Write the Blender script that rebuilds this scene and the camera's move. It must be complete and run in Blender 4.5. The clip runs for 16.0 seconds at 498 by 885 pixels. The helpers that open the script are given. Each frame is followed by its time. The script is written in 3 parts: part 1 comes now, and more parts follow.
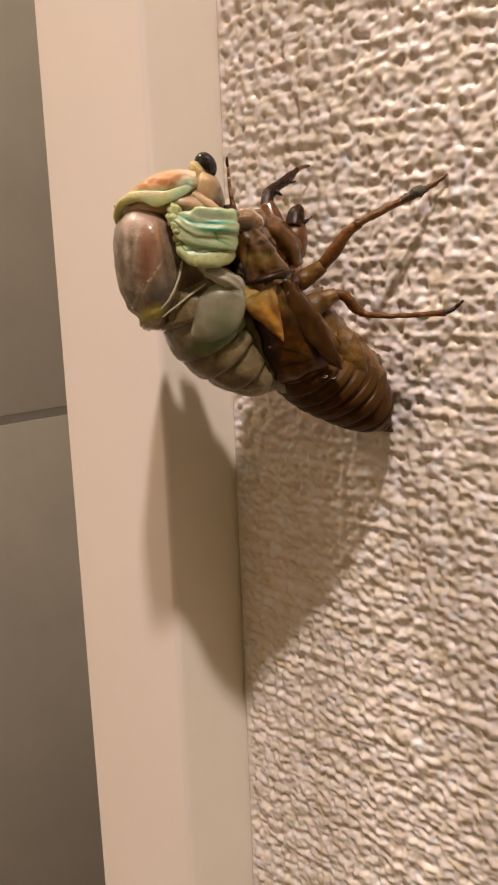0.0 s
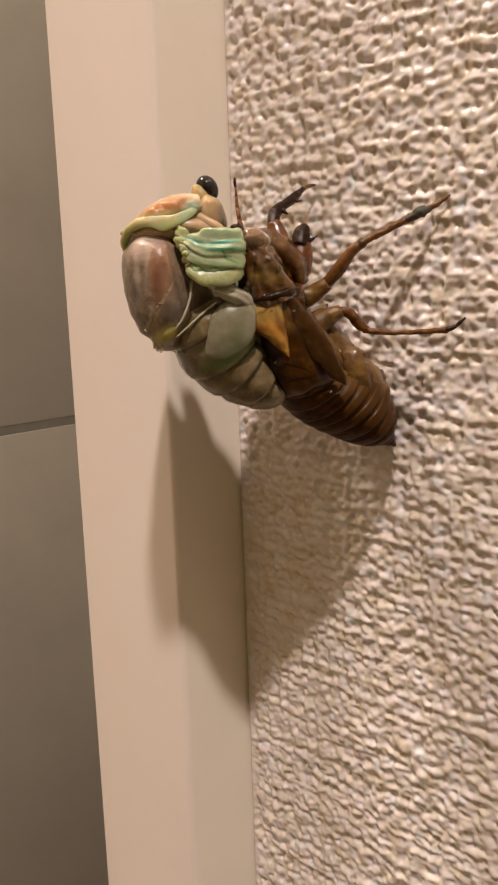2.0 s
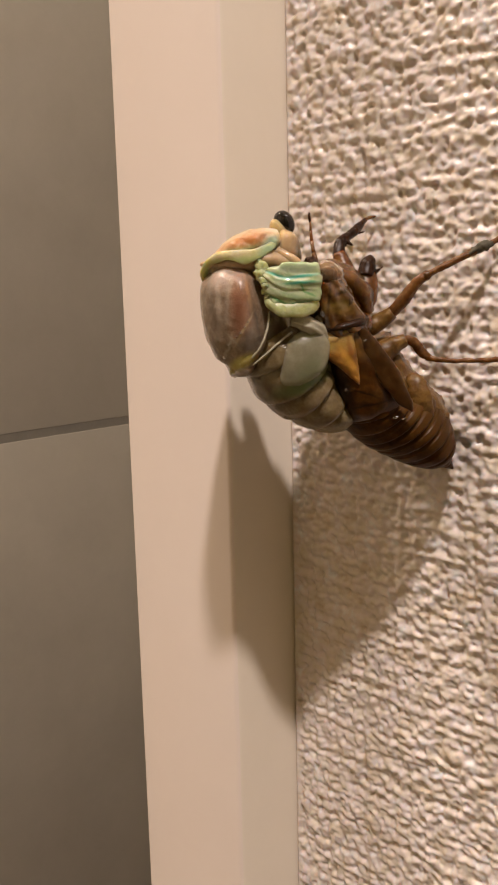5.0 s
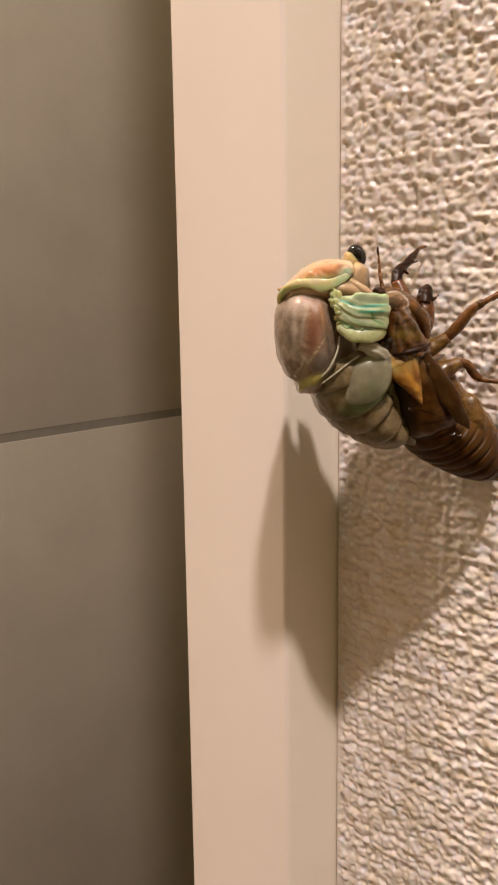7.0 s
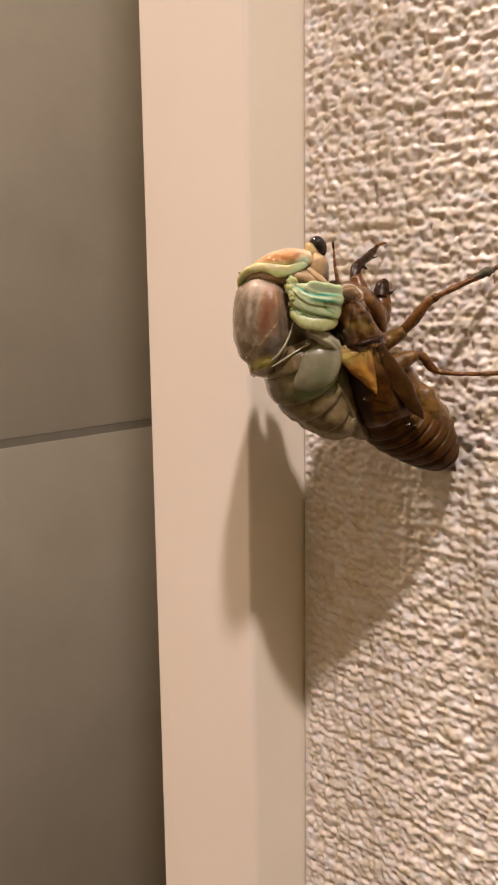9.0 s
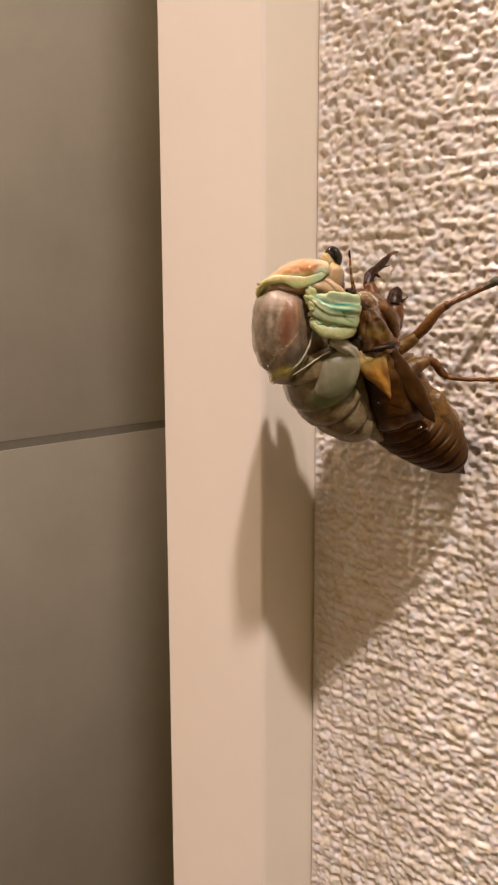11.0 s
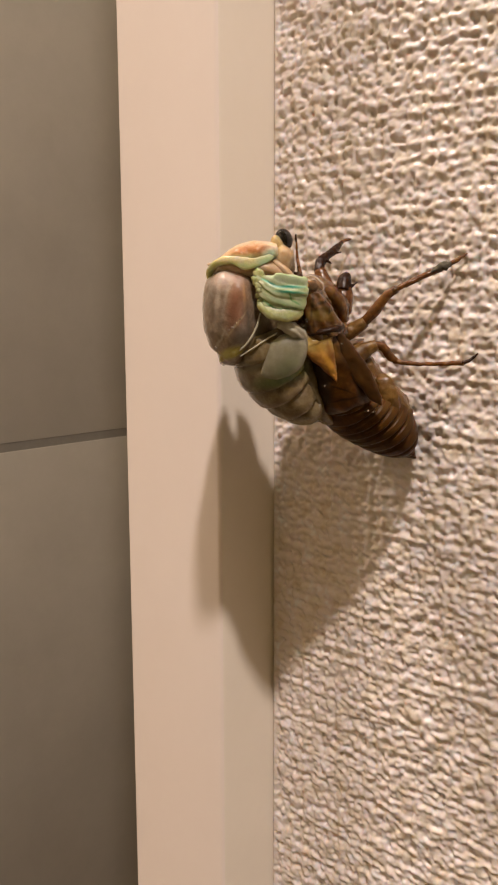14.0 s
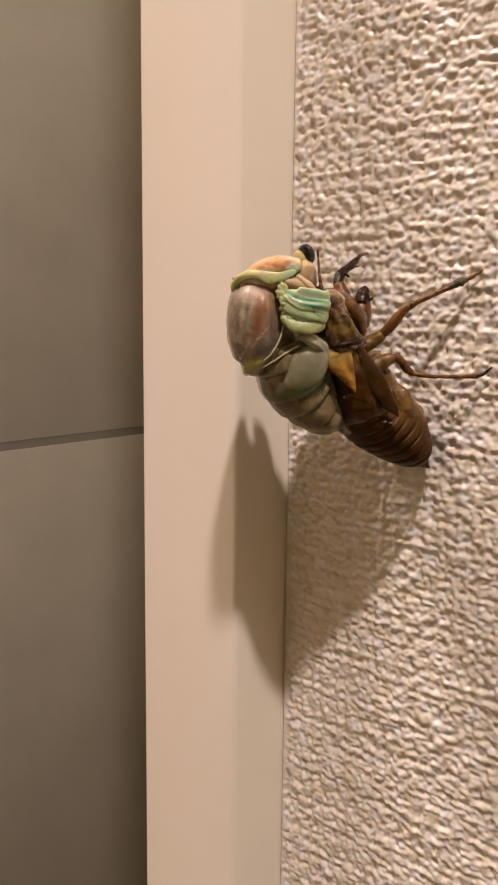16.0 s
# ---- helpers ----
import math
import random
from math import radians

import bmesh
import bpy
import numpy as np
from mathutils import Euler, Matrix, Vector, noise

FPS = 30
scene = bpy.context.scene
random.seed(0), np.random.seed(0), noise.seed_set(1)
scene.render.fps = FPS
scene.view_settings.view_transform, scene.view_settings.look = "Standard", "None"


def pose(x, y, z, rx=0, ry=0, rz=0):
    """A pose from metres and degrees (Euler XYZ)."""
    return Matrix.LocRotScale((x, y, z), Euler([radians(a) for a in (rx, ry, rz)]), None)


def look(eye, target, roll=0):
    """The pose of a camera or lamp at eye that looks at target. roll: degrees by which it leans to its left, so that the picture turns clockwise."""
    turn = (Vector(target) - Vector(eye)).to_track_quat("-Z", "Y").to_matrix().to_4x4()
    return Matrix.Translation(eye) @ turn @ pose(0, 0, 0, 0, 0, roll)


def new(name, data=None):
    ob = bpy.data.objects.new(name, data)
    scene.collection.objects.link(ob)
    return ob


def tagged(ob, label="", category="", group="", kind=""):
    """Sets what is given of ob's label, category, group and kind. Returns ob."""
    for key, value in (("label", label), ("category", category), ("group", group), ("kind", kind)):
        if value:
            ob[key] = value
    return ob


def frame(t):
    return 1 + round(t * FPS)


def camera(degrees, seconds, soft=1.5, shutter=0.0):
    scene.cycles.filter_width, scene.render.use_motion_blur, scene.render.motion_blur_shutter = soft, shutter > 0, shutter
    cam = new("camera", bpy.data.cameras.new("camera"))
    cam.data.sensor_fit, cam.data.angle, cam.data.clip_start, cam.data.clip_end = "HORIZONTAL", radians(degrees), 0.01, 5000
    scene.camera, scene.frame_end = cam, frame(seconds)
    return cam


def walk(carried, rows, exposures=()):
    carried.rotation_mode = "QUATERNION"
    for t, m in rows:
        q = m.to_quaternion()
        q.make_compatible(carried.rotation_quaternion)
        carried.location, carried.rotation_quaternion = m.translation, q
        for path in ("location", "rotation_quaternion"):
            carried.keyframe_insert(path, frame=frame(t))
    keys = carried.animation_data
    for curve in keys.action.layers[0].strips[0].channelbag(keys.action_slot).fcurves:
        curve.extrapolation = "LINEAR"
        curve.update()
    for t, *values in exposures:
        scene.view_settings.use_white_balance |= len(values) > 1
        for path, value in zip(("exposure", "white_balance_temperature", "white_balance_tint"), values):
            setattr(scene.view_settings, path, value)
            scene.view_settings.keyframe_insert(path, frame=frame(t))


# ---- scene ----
cam = camera(32.0, 16.0, soft=2.2)
# seconds, x, y, z, then the turns about x, y, z in degrees
PATH = [
    (0.0, 0.09084, -0.08653, 1.30001, 78.611, 2.188, 44.894),
    (0.5, 0.09201, -0.08678, 1.30016, 78.972, 2.114, 45.056),
    (1.0, 0.09257, -0.08638, 1.29966, 79.126, 2.108, 45.147),
    (1.5, 0.09194, -0.08694, 1.30004, 79.211, 2.016, 45.146),
    (2.0, 0.09199, -0.08805, 1.30073, 79.320, 1.957, 45.161),
    (2.5, 0.09032, -0.08877, 1.30027, 79.387, 1.897, 44.968),
    (3.0, 0.09151, -0.08965, 1.30017, 79.432, 1.819, 45.083),
    (5.5, 0.08810, -0.09938, 1.30397, 79.777, 1.194, 45.039),
    (6.0, 0.08663, -0.10245, 1.30399, 79.726, 1.071, 44.761),
    (6.5, 0.08377, -0.10552, 1.30443, 79.770, 0.939, 44.328),
    (7.0, 0.08682, -0.11054, 1.30700, 79.753, 0.741, 43.904),
    (7.5, 0.09077, -0.11366, 1.30693, 79.877, 0.720, 43.736),
    (8.0, 0.09231, -0.11275, 1.30562, 80.044, 0.814, 43.487),
    (8.5, 0.09307, -0.11039, 1.30420, 80.166, 0.826, 43.587),
    (9.0, 0.09220, -0.10931, 1.30483, 80.389, 0.699, 43.644),
    (11.5, 0.09237, -0.11554, 1.30511, 80.828, 0.091, 43.170),
    (12.0, 0.09558, -0.11606, 1.30564, 81.036, 0.063, 43.352),
    (12.5, 0.09921, -0.11371, 1.30340, 81.227, 0.147, 43.341),
    (13.0, 0.09918, -0.11059, 1.30202, 81.246, 0.197, 43.295),
    (13.5, 0.09858, -0.11014, 1.30150, 81.207, 0.217, 43.279),
    (14.0, 0.09821, -0.11046, 1.30194, 81.161, 0.170, 43.174),
    (14.5, 0.09960, -0.10995, 1.30215, 81.157, 0.071, 43.228),
    (15.0, 0.09871, -0.11047, 1.30230, 81.178, -0.036, 43.177),
    (15.5, 0.09920, -0.11232, 1.30332, 81.163, -0.181, 43.121),
    (16.0, 0.09793, -0.11513, 1.30345, 81.224, -0.628, 43.020),
]
# the phone's exposure drifts a little: seconds, stops
EXPOSURE = [(0.0, -0.14), (1.5, -0.23), (3.0, -0.20), (6.0, -0.14), (7.5, -0.01), (9.0, -0.05), (12.0, -0.01), (13.5, -0.12), (16.0, -0.17)]
walk(cam, [(t, pose(x, y, z, rx, ry, rz)) for t, x, y, z, rx, ry, rz in PATH], EXPOSURE)

MM = 0.001
Z0 = 1.3          # height of the insect over the floor

# ---- light: a small warm ceiling lamp, a dim broad one over the doorway side, the rest is bounce ----
world = bpy.data.worlds.new("world")
world.use_nodes = True
world.node_tree.nodes["Background"].inputs["Color"].default_value = (0.9, 0.75, 0.6, 1)
world.node_tree.nodes["Background"].inputs["Strength"].default_value = 0.0
scene.world = world

LAMP = Vector((0.495, -0.425, 2.36))
lamp = new("ceiling_lamp_light", bpy.data.lights.new("ceiling_lamp_light", "AREA"))
lamp.data.shape, lamp.data.size = "DISK", 0.06
lamp.data.energy, lamp.data.color = 16.5, (1.0, 0.870, 0.815)
lamp.matrix_world = look(LAMP, (0.02, -0.02, Z0))
# a broad dim ceiling light on the doorway side: the second glint in the eye, and the fill on the casing's front
dish = new("ceiling_dish_light", bpy.data.lights.new("ceiling_dish_light", "AREA"))
dish.data.shape, dish.data.size = "DISK", 0.16
dish.data.energy, dish.data.color = 11.6, (1.0, 0.842, 0.71)
dish.matrix_world = look((-0.50, -0.29, 2.36), (0.0, -0.02, Z0))


# ---- materials ----
def material(name):
    m = bpy.data.materials.new(name)
    m.use_nodes = True
    return m, m.node_tree, m.node_tree.nodes["Principled BSDF"]


def noise_node(tree, scale, detail=4.0, coords="Object"):
    tc, n = tree.nodes.new("ShaderNodeTexCoord"), tree.nodes.new("ShaderNodeTexNoise")
    n.inputs["Scale"].default_value, n.inputs["Detail"].default_value = scale, detail
    n.inputs["Roughness"].default_value = 0.68
    tree.links.new(tc.outputs[coords], n.inputs["Vector"])
    return n


def ramp_node(tree, source, stops):
    r = tree.nodes.new("ShaderNodeValToRGB")
    while len(r.color_ramp.elements) < len(stops):
        r.color_ramp.elements.new(0.5)
    for e, (p, c) in zip(r.color_ramp.elements, stops):
        e.position, e.color = p, (*c, 1)
    tree.links.new(source, r.inputs["Fac"])
    return r


def bump_node(tree, bsdf, source, strength, distance):
    b = tree.nodes.new("ShaderNodeBump")
    b.inputs["Strength"].default_value, b.inputs["Distance"].default_value = strength, distance
    tree.links.new(source, b.inputs["Height"])
    tree.links.new(b.outputs["Normal"], bsdf.inputs["Normal"])
    return b


def surface(name, stops, scale, rough, bump=0.0, bump_scale=None, sub=0.0, radius=(1, 0.6, 0.3), depth=0.5, coat=0.0, clear=0.0, detail=7.0, shine=0.5):
    """A mottled surface: colour ramp over noise, fine bump, and where wanted a waxy depth (in mm) and a wet coat."""
    m, tree, bsdf = material(name)
    n = noise_node(tree, scale, detail)
    tree.links.new(ramp_node(tree, n.outputs["Fac"], stops).outputs["Color"], bsdf.inputs["Base Color"])
    bsdf.inputs["Roughness"].default_value = rough
    bsdf.inputs["Specular IOR Level"].default_value = shine
    if bump:
        under = bump_node(tree, bsdf, noise_node(tree, bump_scale or scale * 3, 5.0).outputs["Fac"], bump, 0.0003)
        if coat:
            film = bump_node(tree, bsdf, noise_node(tree, 1500, 2.0).outputs["Fac"], 0.16, 0.0003)
            tree.links.new(film.outputs["Normal"], bsdf.inputs["Coat Normal"])
            tree.links.new(under.outputs["Normal"], bsdf.inputs["Normal"])
    if sub:
        bsdf.inputs["Subsurface Weight"].default_value = sub
        bsdf.inputs["Subsurface Radius"].default_value = radius
        bsdf.inputs["Subsurface Scale"].default_value = depth * MM
    bsdf.inputs["Coat Weight"].default_value, bsdf.inputs["Coat Roughness"].default_value = coat, 0.06
    bsdf.inputs["Transmission Weight"].default_value = clear
    return m


def painted(name, stops, scale, rough, patches=(), wobble=0.35, **more):
    """A surface with soft-edged colour patches: (colour, (u, v, w), half length, half breadth, tilt, softness, strength), in mm."""
    m = surface(name, stops, scale, rough, **more)
    tree, bsdf = m.node_tree, m.node_tree.nodes["Principled BSDF"]
    colour = bsdf.inputs["Base Color"].links[0].from_socket
    tc = tree.nodes.new("ShaderNodeTexCoord")
    n = noise_node(tree, 700, 3.0)
    push = tree.nodes.new("ShaderNodeVectorMath")
    push.operation = "MULTIPLY_ADD"
    tree.links.new(n.outputs["Color"], push.inputs[0])
    push.inputs[1].default_value = (wobble * 2 * MM,) * 3
    tree.links.new(tc.outputs["Object"], push.inputs[2])
    for c, (u, v, w), ru, rv, tilt, soft, strength in patches:
        mp = tree.nodes.new("ShaderNodeMapping")
        mp.vector_type = "TEXTURE"
        mp.inputs["Location"].default_value = ((u + wobble) * MM, 0, (v + wobble) * MM)
        mp.inputs["Rotation"].default_value = (0, -radians(tilt), 0)
        mp.inputs["Scale"].default_value = (ru * MM, 1000.0, rv * MM)
        tree.links.new(push.outputs[0], mp.inputs["Vector"])
        size = tree.nodes.new("ShaderNodeVectorMath")
        size.operation = "LENGTH"
        tree.links.new(mp.outputs[0], size.inputs[0])
        mr = tree.nodes.new("ShaderNodeMapRange")
        mr.interpolation_type = "SMOOTHSTEP"
        for key, value in (("From Min", 1 + soft), ("From Max", max(0.0, 1 - soft)), ("To Min", 0.0), ("To Max", strength)):
            mr.inputs[key].default_value = value
        tree.links.new(size.outputs["Value"], mr.inputs["Value"])
        mix = tree.nodes.new("ShaderNodeMix")
        mix.data_type = "RGBA"
        tree.links.new(mr.outputs["Result"], mix.inputs["Factor"])
        tree.links.new(colour, mix.inputs[6])
        mix.inputs[7].default_value = (*c, 1)
        colour = mix.outputs[2]
    tree.links.new(colour, bsdf.inputs["Base Color"])
    return m


WALLPAPER = surface("embossed_vinyl", [(0.33, (0.645, 0.53, 0.42)), (0.45, (0.715, 0.64, 0.565)), (0.54, (0.75, 0.66, 0.635)), (0.66, (0.79, 0.785, 0.80))], 300, 0.25, 0.12, 1800, sub=0.4, radius=(1, 0.75, 0.5), depth=0.5)
TRIM = surface("painted_laminate", [(0.3, (0.817, 0.708, 0.638)), (0.7, (0.842, 0.735, 0.668))], 40, 0.6, 0.03, 900)
# the casing's side face, slightly darker and yellower than its front
TRIM_SIDE = surface("laminate_side_face", [(0.3, (0.795, 0.71, 0.60)), (0.7, (0.825, 0.74, 0.63))], 60, 0.6, 0.05, 700)
TILE = surface("grey_tile", [(0.3, (0.39, 0.352, 0.288)), (0.7, (0.452, 0.410, 0.336))], 9, 0.6, 0.04, 60)
GROUT = surface("grey_joint", [(0.3, (0.205, 0.183, 0.15)), (0.7, (0.24, 0.217, 0.178))], 90, 0.8)
PLASTER = surface("cream_plaster", [(0.3, (0.355, 0.312, 0.20)), (0.7, (0.395, 0.352, 0.225))], 6, 0.8)
WOODFLOOR = surface("brown_floor", [(0.3, (0.20, 0.13, 0.08)), (0.7, (0.27, 0.18, 0.11))], 14, 0.4)
# pale tone of the unseen wall that bounces fill onto the casing
BOUNCEWALL = surface("pale_bounce_wall", [(0.3, (0.54, 0.46, 0.325)), (0.7, (0.58, 0.495, 0.35))], 6, 0.8)
# dark tone of unseen walls that keep bounce off the casing's side
FILLCUT = surface("dark_fill_cut", [(0.3, (0.138, 0.120, 0.060)), (0.7, (0.19, 0.165, 0.083))], 20, 0.5)

SKIN = dict(bump=0.5, bump_scale=600, sub=0.5, radius=(1, 0.42, 0.1), depth=1.1, coat=0.3, shine=0.25)
SOFT = dict(bump=0.42, bump_scale=950, sub=0.8, radius=(1, 0.8, 0.45), depth=1.3, coat=0.25, shine=0.3)
RING = painted("ridged_chitin", [(0.3, (0.034, 0.012, 0.002)), (0.5, (0.054, 0.020, 0.003)), (0.72, (0.085, 0.035, 0.006))], 900, 0.34, [
    ((0.072, 0.031, 0.006), (11.92, -12.30, 5.00), 4.2, 1.9, -48, 0.7, 0.85),
    ((0.12, 0.057, 0.013), (10.63, -10.14, 5.00), 2.2, 1.5, -40, 0.7, 0.8)], bump=0.25, bump_scale=500, sub=0.45, radius=(1, 0.42, 0.1), depth=1.0, coat=0.03, shine=0.12)
BROWN = surface("brown_chitin", [(0.3, (0.050, 0.018, 0.003)), (0.5, (0.095, 0.038, 0.006)), (0.72, (0.17, 0.075, 0.013))], 600, 0.25, **SKIN)
THORAX = painted("thorax_chitin", [(0.3, (0.030, 0.0095, 0.0015)), (0.5, (0.062, 0.022, 0.003)), (0.72, (0.125, 0.052, 0.008))], 450, 0.3, [
    ((0.17, 0.085, 0.016), (4.10, -3.20, 5.00), 1.6, 1.1, -40, 0.7, 0.8),
    ((0.012, 0.005, 0.002), (4.60, -2.60, 5.00), 0.5, 0.2, 30, 0.7, 0.8),
    # next two: thin crease lines, their shade painted dark
    ((0.012, 0.005, 0.002), (4.20, -8.80, 5.00), 1.8, 0.14, -20, 0.8, 0.8),
    ((0.012, 0.005, 0.002), (5.20, -10.30, 5.00), 2.2, 0.14, 10, 0.8, 0.7),
    # shaded hollow of the split skin, painted as a dark wedge
    ((0.018, 0.007, 0.002), (0.95, -7.38, 5.00), 4.6, 1.5, -62, 0.35, 0.92),
    # groove along the wing pad, its shade put into the colour
    ((0.03, 0.010, 0.003), (5.19, -5.17, 5.00), 3.5, 0.5, -58, 0.5, 0.6)], bump=0.35, bump_scale=420, sub=0.45, radius=(1, 0.42, 0.1), depth=1.1, coat=0.14, shine=0.2)
PRONOTUM = painted("pronotum_chitin", [(0.3, (0.040, 0.015, 0.004)), (0.5, (0.092, 0.038, 0.009)), (0.72, (0.17, 0.082, 0.020))], 600, 0.07, [
    ((0.13, 0.085, 0.015), (1.31, 1.07, 5.00), 1.6, 0.7, 10, 0.6, 0.7),
    ((0.012, 0.005, 0.002), (2.19, 2.70, 5.00), 1.6, 0.22, 20, 0.6, 0.8),
    # next two: cracks drawn as dark lines, shade put into the colour
    ((0.010, 0.004, 0.002), (3.16, 2.03, 5.00), 0.9, 0.13, 60, 0.7, 0.9),
    ((0.010, 0.004, 0.002), (2.62, 1.48, 5.00), 0.6, 0.10, 80, 0.7, 0.8),
    ((0.16, 0.095, 0.02), (2.59, 0.51, 5.00), 1.4, 0.45, 0, 0.7, 0.6),
    ((0.012, 0.005, 0.002), (0.41, 1.97, 5.00), 1.8, 0.2, 85, 0.7, 0.7)], bump=0.5, bump_scale=330, sub=0.45, radius=(1, 0.42, 0.1), depth=1.1, coat=0.7, shine=0.35)
DARK = surface("dark_chitin", [(0.3, (0.010, 0.004, 0.002)), (0.7, (0.040, 0.015, 0.005))], 800, 0.25, 0.3, 1300, 0.1, (1, 0.4, 0.1), 0.4, 0.0, shine=0.18)
LEGCOLOUR = surface("leg_chitin", [(0.3, (0.070, 0.024, 0.005)), (0.5, (0.13, 0.050, 0.011)), (0.7, (0.23, 0.10, 0.025))], 900, 0.25, 0.4, 1300, 0.4, (1, 0.5, 0.15), 0.7, 0.3, shine=0.25)
TAN = surface("tan_chitin", [(0.3, (0.075, 0.033, 0.008)), (0.5, (0.14, 0.070, 0.017)), (0.72, (0.27, 0.15, 0.042))], 700, 0.28, 0.6, 900, 0.4, (1, 0.5, 0.15), 0.8, 0.3, shine=0.25)
FEMUR = surface("amber_chitin", [(0.3, (0.055, 0.017, 0.003)), (0.5, (0.11, 0.038, 0.007)), (0.72, (0.20, 0.078, 0.015))], 700, 0.22, 0.4, 900, 0.45, (1, 0.45, 0.12), 0.9, 0.4, shine=0.25)
CAP = surface("clear_brown_cap", [(0.3, (0.55, 0.36, 0.20)), (0.7, (0.70, 0.50, 0.30))], 300, 0.05, clear=0.85, coat=0.6, shine=0.4)
CAP.node_tree.nodes["Principled BSDF"].inputs["IOR"].default_value = 1.15
# fluid of the hanging drop, also used for the added glint beads
WET = surface("clear_fluid_and_glint", [(0.3, (0.88, 0.86, 0.80)), (0.7, (0.92, 0.90, 0.85))], 300, 0.04, clear=0.95, shine=0.5)
LINING = painted("amber_lining", [(0.3, (0.13, 0.048, 0.006)), (0.5, (0.24, 0.102, 0.014)), (0.7, (0.38, 0.18, 0.03))], 800, 0.3, [
    ((0.36, 0.23, 0.055), (0.8, -2.4, 5.0), 3.2, 1.25, -6, 0.6, 0.9),
    ((0.52, 0.38, 0.12), (-0.3, -3.1, 5.0), 1.0, 0.45, -30, 0.8, 0.9),
    # next two: wrinkles, their crease shade painted as brown streaks
    ((0.10, 0.045, 0.008), (2.0, -2.3, 5.0), 1.5, 0.16, 28, 0.8, 0.85),
    ((0.12, 0.055, 0.010), (0.4, -1.9, 5.0), 1.2, 0.14, -10, 0.8, 0.8),
    ((0.20, 0.075, 0.010), (2.8, -3.9, 5.0), 1.6, 0.25, -75, 0.8, 0.8),
    ((0.50, 0.26, 0.04), (2.6, -5.2, 5.0), 2.0, 0.35, -58, 0.8, 0.8)], bump=0.5, bump_scale=700, sub=0.5, radius=(1, 0.5, 0.12), depth=1.0, coat=0.4)
PAD = surface("smoky_wing_case", [(0.3, (0.028, 0.010, 0.002)), (0.5, (0.052, 0.020, 0.004)), (0.7, (0.080, 0.036, 0.008))], 300, 0.3, 0.15, 400, 0.5, (1, 0.5, 0.2), 1.0, 0.25, shine=0.25)
MUD = surface("dried_mud", [(0.3, (0.05, 0.045, 0.03)), (0.7, (0.12, 0.10, 0.065))], 900, 0.85, 0.6, 2500)
ABDOMEN = painted("soft_green_grey_skin", [(0.3, (0.098, 0.066, 0.029)), (0.5, (0.172, 0.125, 0.061)), (0.7, (0.262, 0.206, 0.115))], 620, 0.19, [
    ((0.12, 0.17, 0.07), (-3.23, -7.22, 5.00), 3.4, 1.0, 22, 0.6, 0.8),
    ((0.27, 0.23, 0.14), (-7.65, -6.16, 5.00), 1.8, 0.7, 20, 0.6, 0.6),
    ((0.15, 0.105, 0.065), (-1.24, -9.69, 5.00), 2.5, 0.8, 30, 0.6, 0.5)], **SOFT)
META = painted("grey_brown_flank", [(0.32, (0.14, 0.10, 0.055)), (0.5, (0.21, 0.16, 0.09)), (0.68, (0.31, 0.255, 0.155))], 900, 0.32, [
    ((0.12, 0.075, 0.045), (-5.31, -1.27, 5.00), 1.2, 1.0, 0, 0.6, 0.7)], **SOFT)
MESO = painted("smoky_brown_back", [(0.32, (0.18, 0.125, 0.080)), (0.5, (0.265, 0.193, 0.130)), (0.68, (0.38, 0.295, 0.212))], 900, 0.26, [
    # pinkish highlight at the top of the back, painted into the colour
    ((0.52, 0.40, 0.34), (-10.60, 5.40, 5.00), 2.2, 1.1, 20, 0.8, 0.85),
    ((0.28, 0.128, 0.068), (-9.60, 2.00, 5.00), 3.1, 1.2, 84, 0.95, 0.8),
    ((0.21, 0.09, 0.05), (-9.95, 1.20, 5.00), 2.4, 0.5, 88, 0.8, 0.7),
    ((0.58, 0.33, 0.15), (-8.45, 1.90, 5.00), 2.3, 0.18, 98, 0.95, 0.65),
    ((0.085, 0.066, 0.05), (-12.64, 2.18, 5.00), 3.4, 0.45, 92, 0.9, 0.4),
    ((0.09, 0.075, 0.06), (-11.35, 1.30, 5.00), 2.8, 0.35, 86, 0.95, 0.3),
    ((0.46, 0.40, 0.34), (-11.95, 2.60, 5.00), 3.2, 0.26, 87, 0.95, 0.35),
    ((0.44, 0.37, 0.30), (-10.95, 3.10, 5.00), 2.6, 0.2, 82, 0.95, 0.35),
    ((0.50, 0.40, 0.30), (-10.45, 4.40, 5.00), 1.6, 0.2, 74, 0.95, 0.35),
    ((0.10, 0.085, 0.07), (-8.10, 0.30, 5.00), 2.2, 0.35, 100, 0.7, 0.7),
    # glint streak painted as a thin pale line
    ((0.54, 0.44, 0.26), (-9.55, -0.75, 5.00), 1.7, 0.13, 55, 0.9, 0.7),
    ((0.46, 0.40, 0.30), (-11.40, -2.60, 5.00), 1.2, 0.16, 68, 0.9, 0.75),
    ((0.42, 0.37, 0.28), (-10.80, -1.60, 5.00), 0.9, 0.12, -50, 0.9, 0.6),
    ((0.14, 0.125, 0.10), (-9.02, -2.00, 5.00), 1.4, 1.0, 50, 0.5, 0.6),
    ((0.46, 0.40, 0.12), (-10.05, -4.36, 5.00), 1.7, 0.75, 25, 0.5, 0.9)], bump=0.45, bump_scale=850, sub=0.7, radius=(1, 0.7, 0.5), depth=1.0, coat=0.3, shine=0.35)
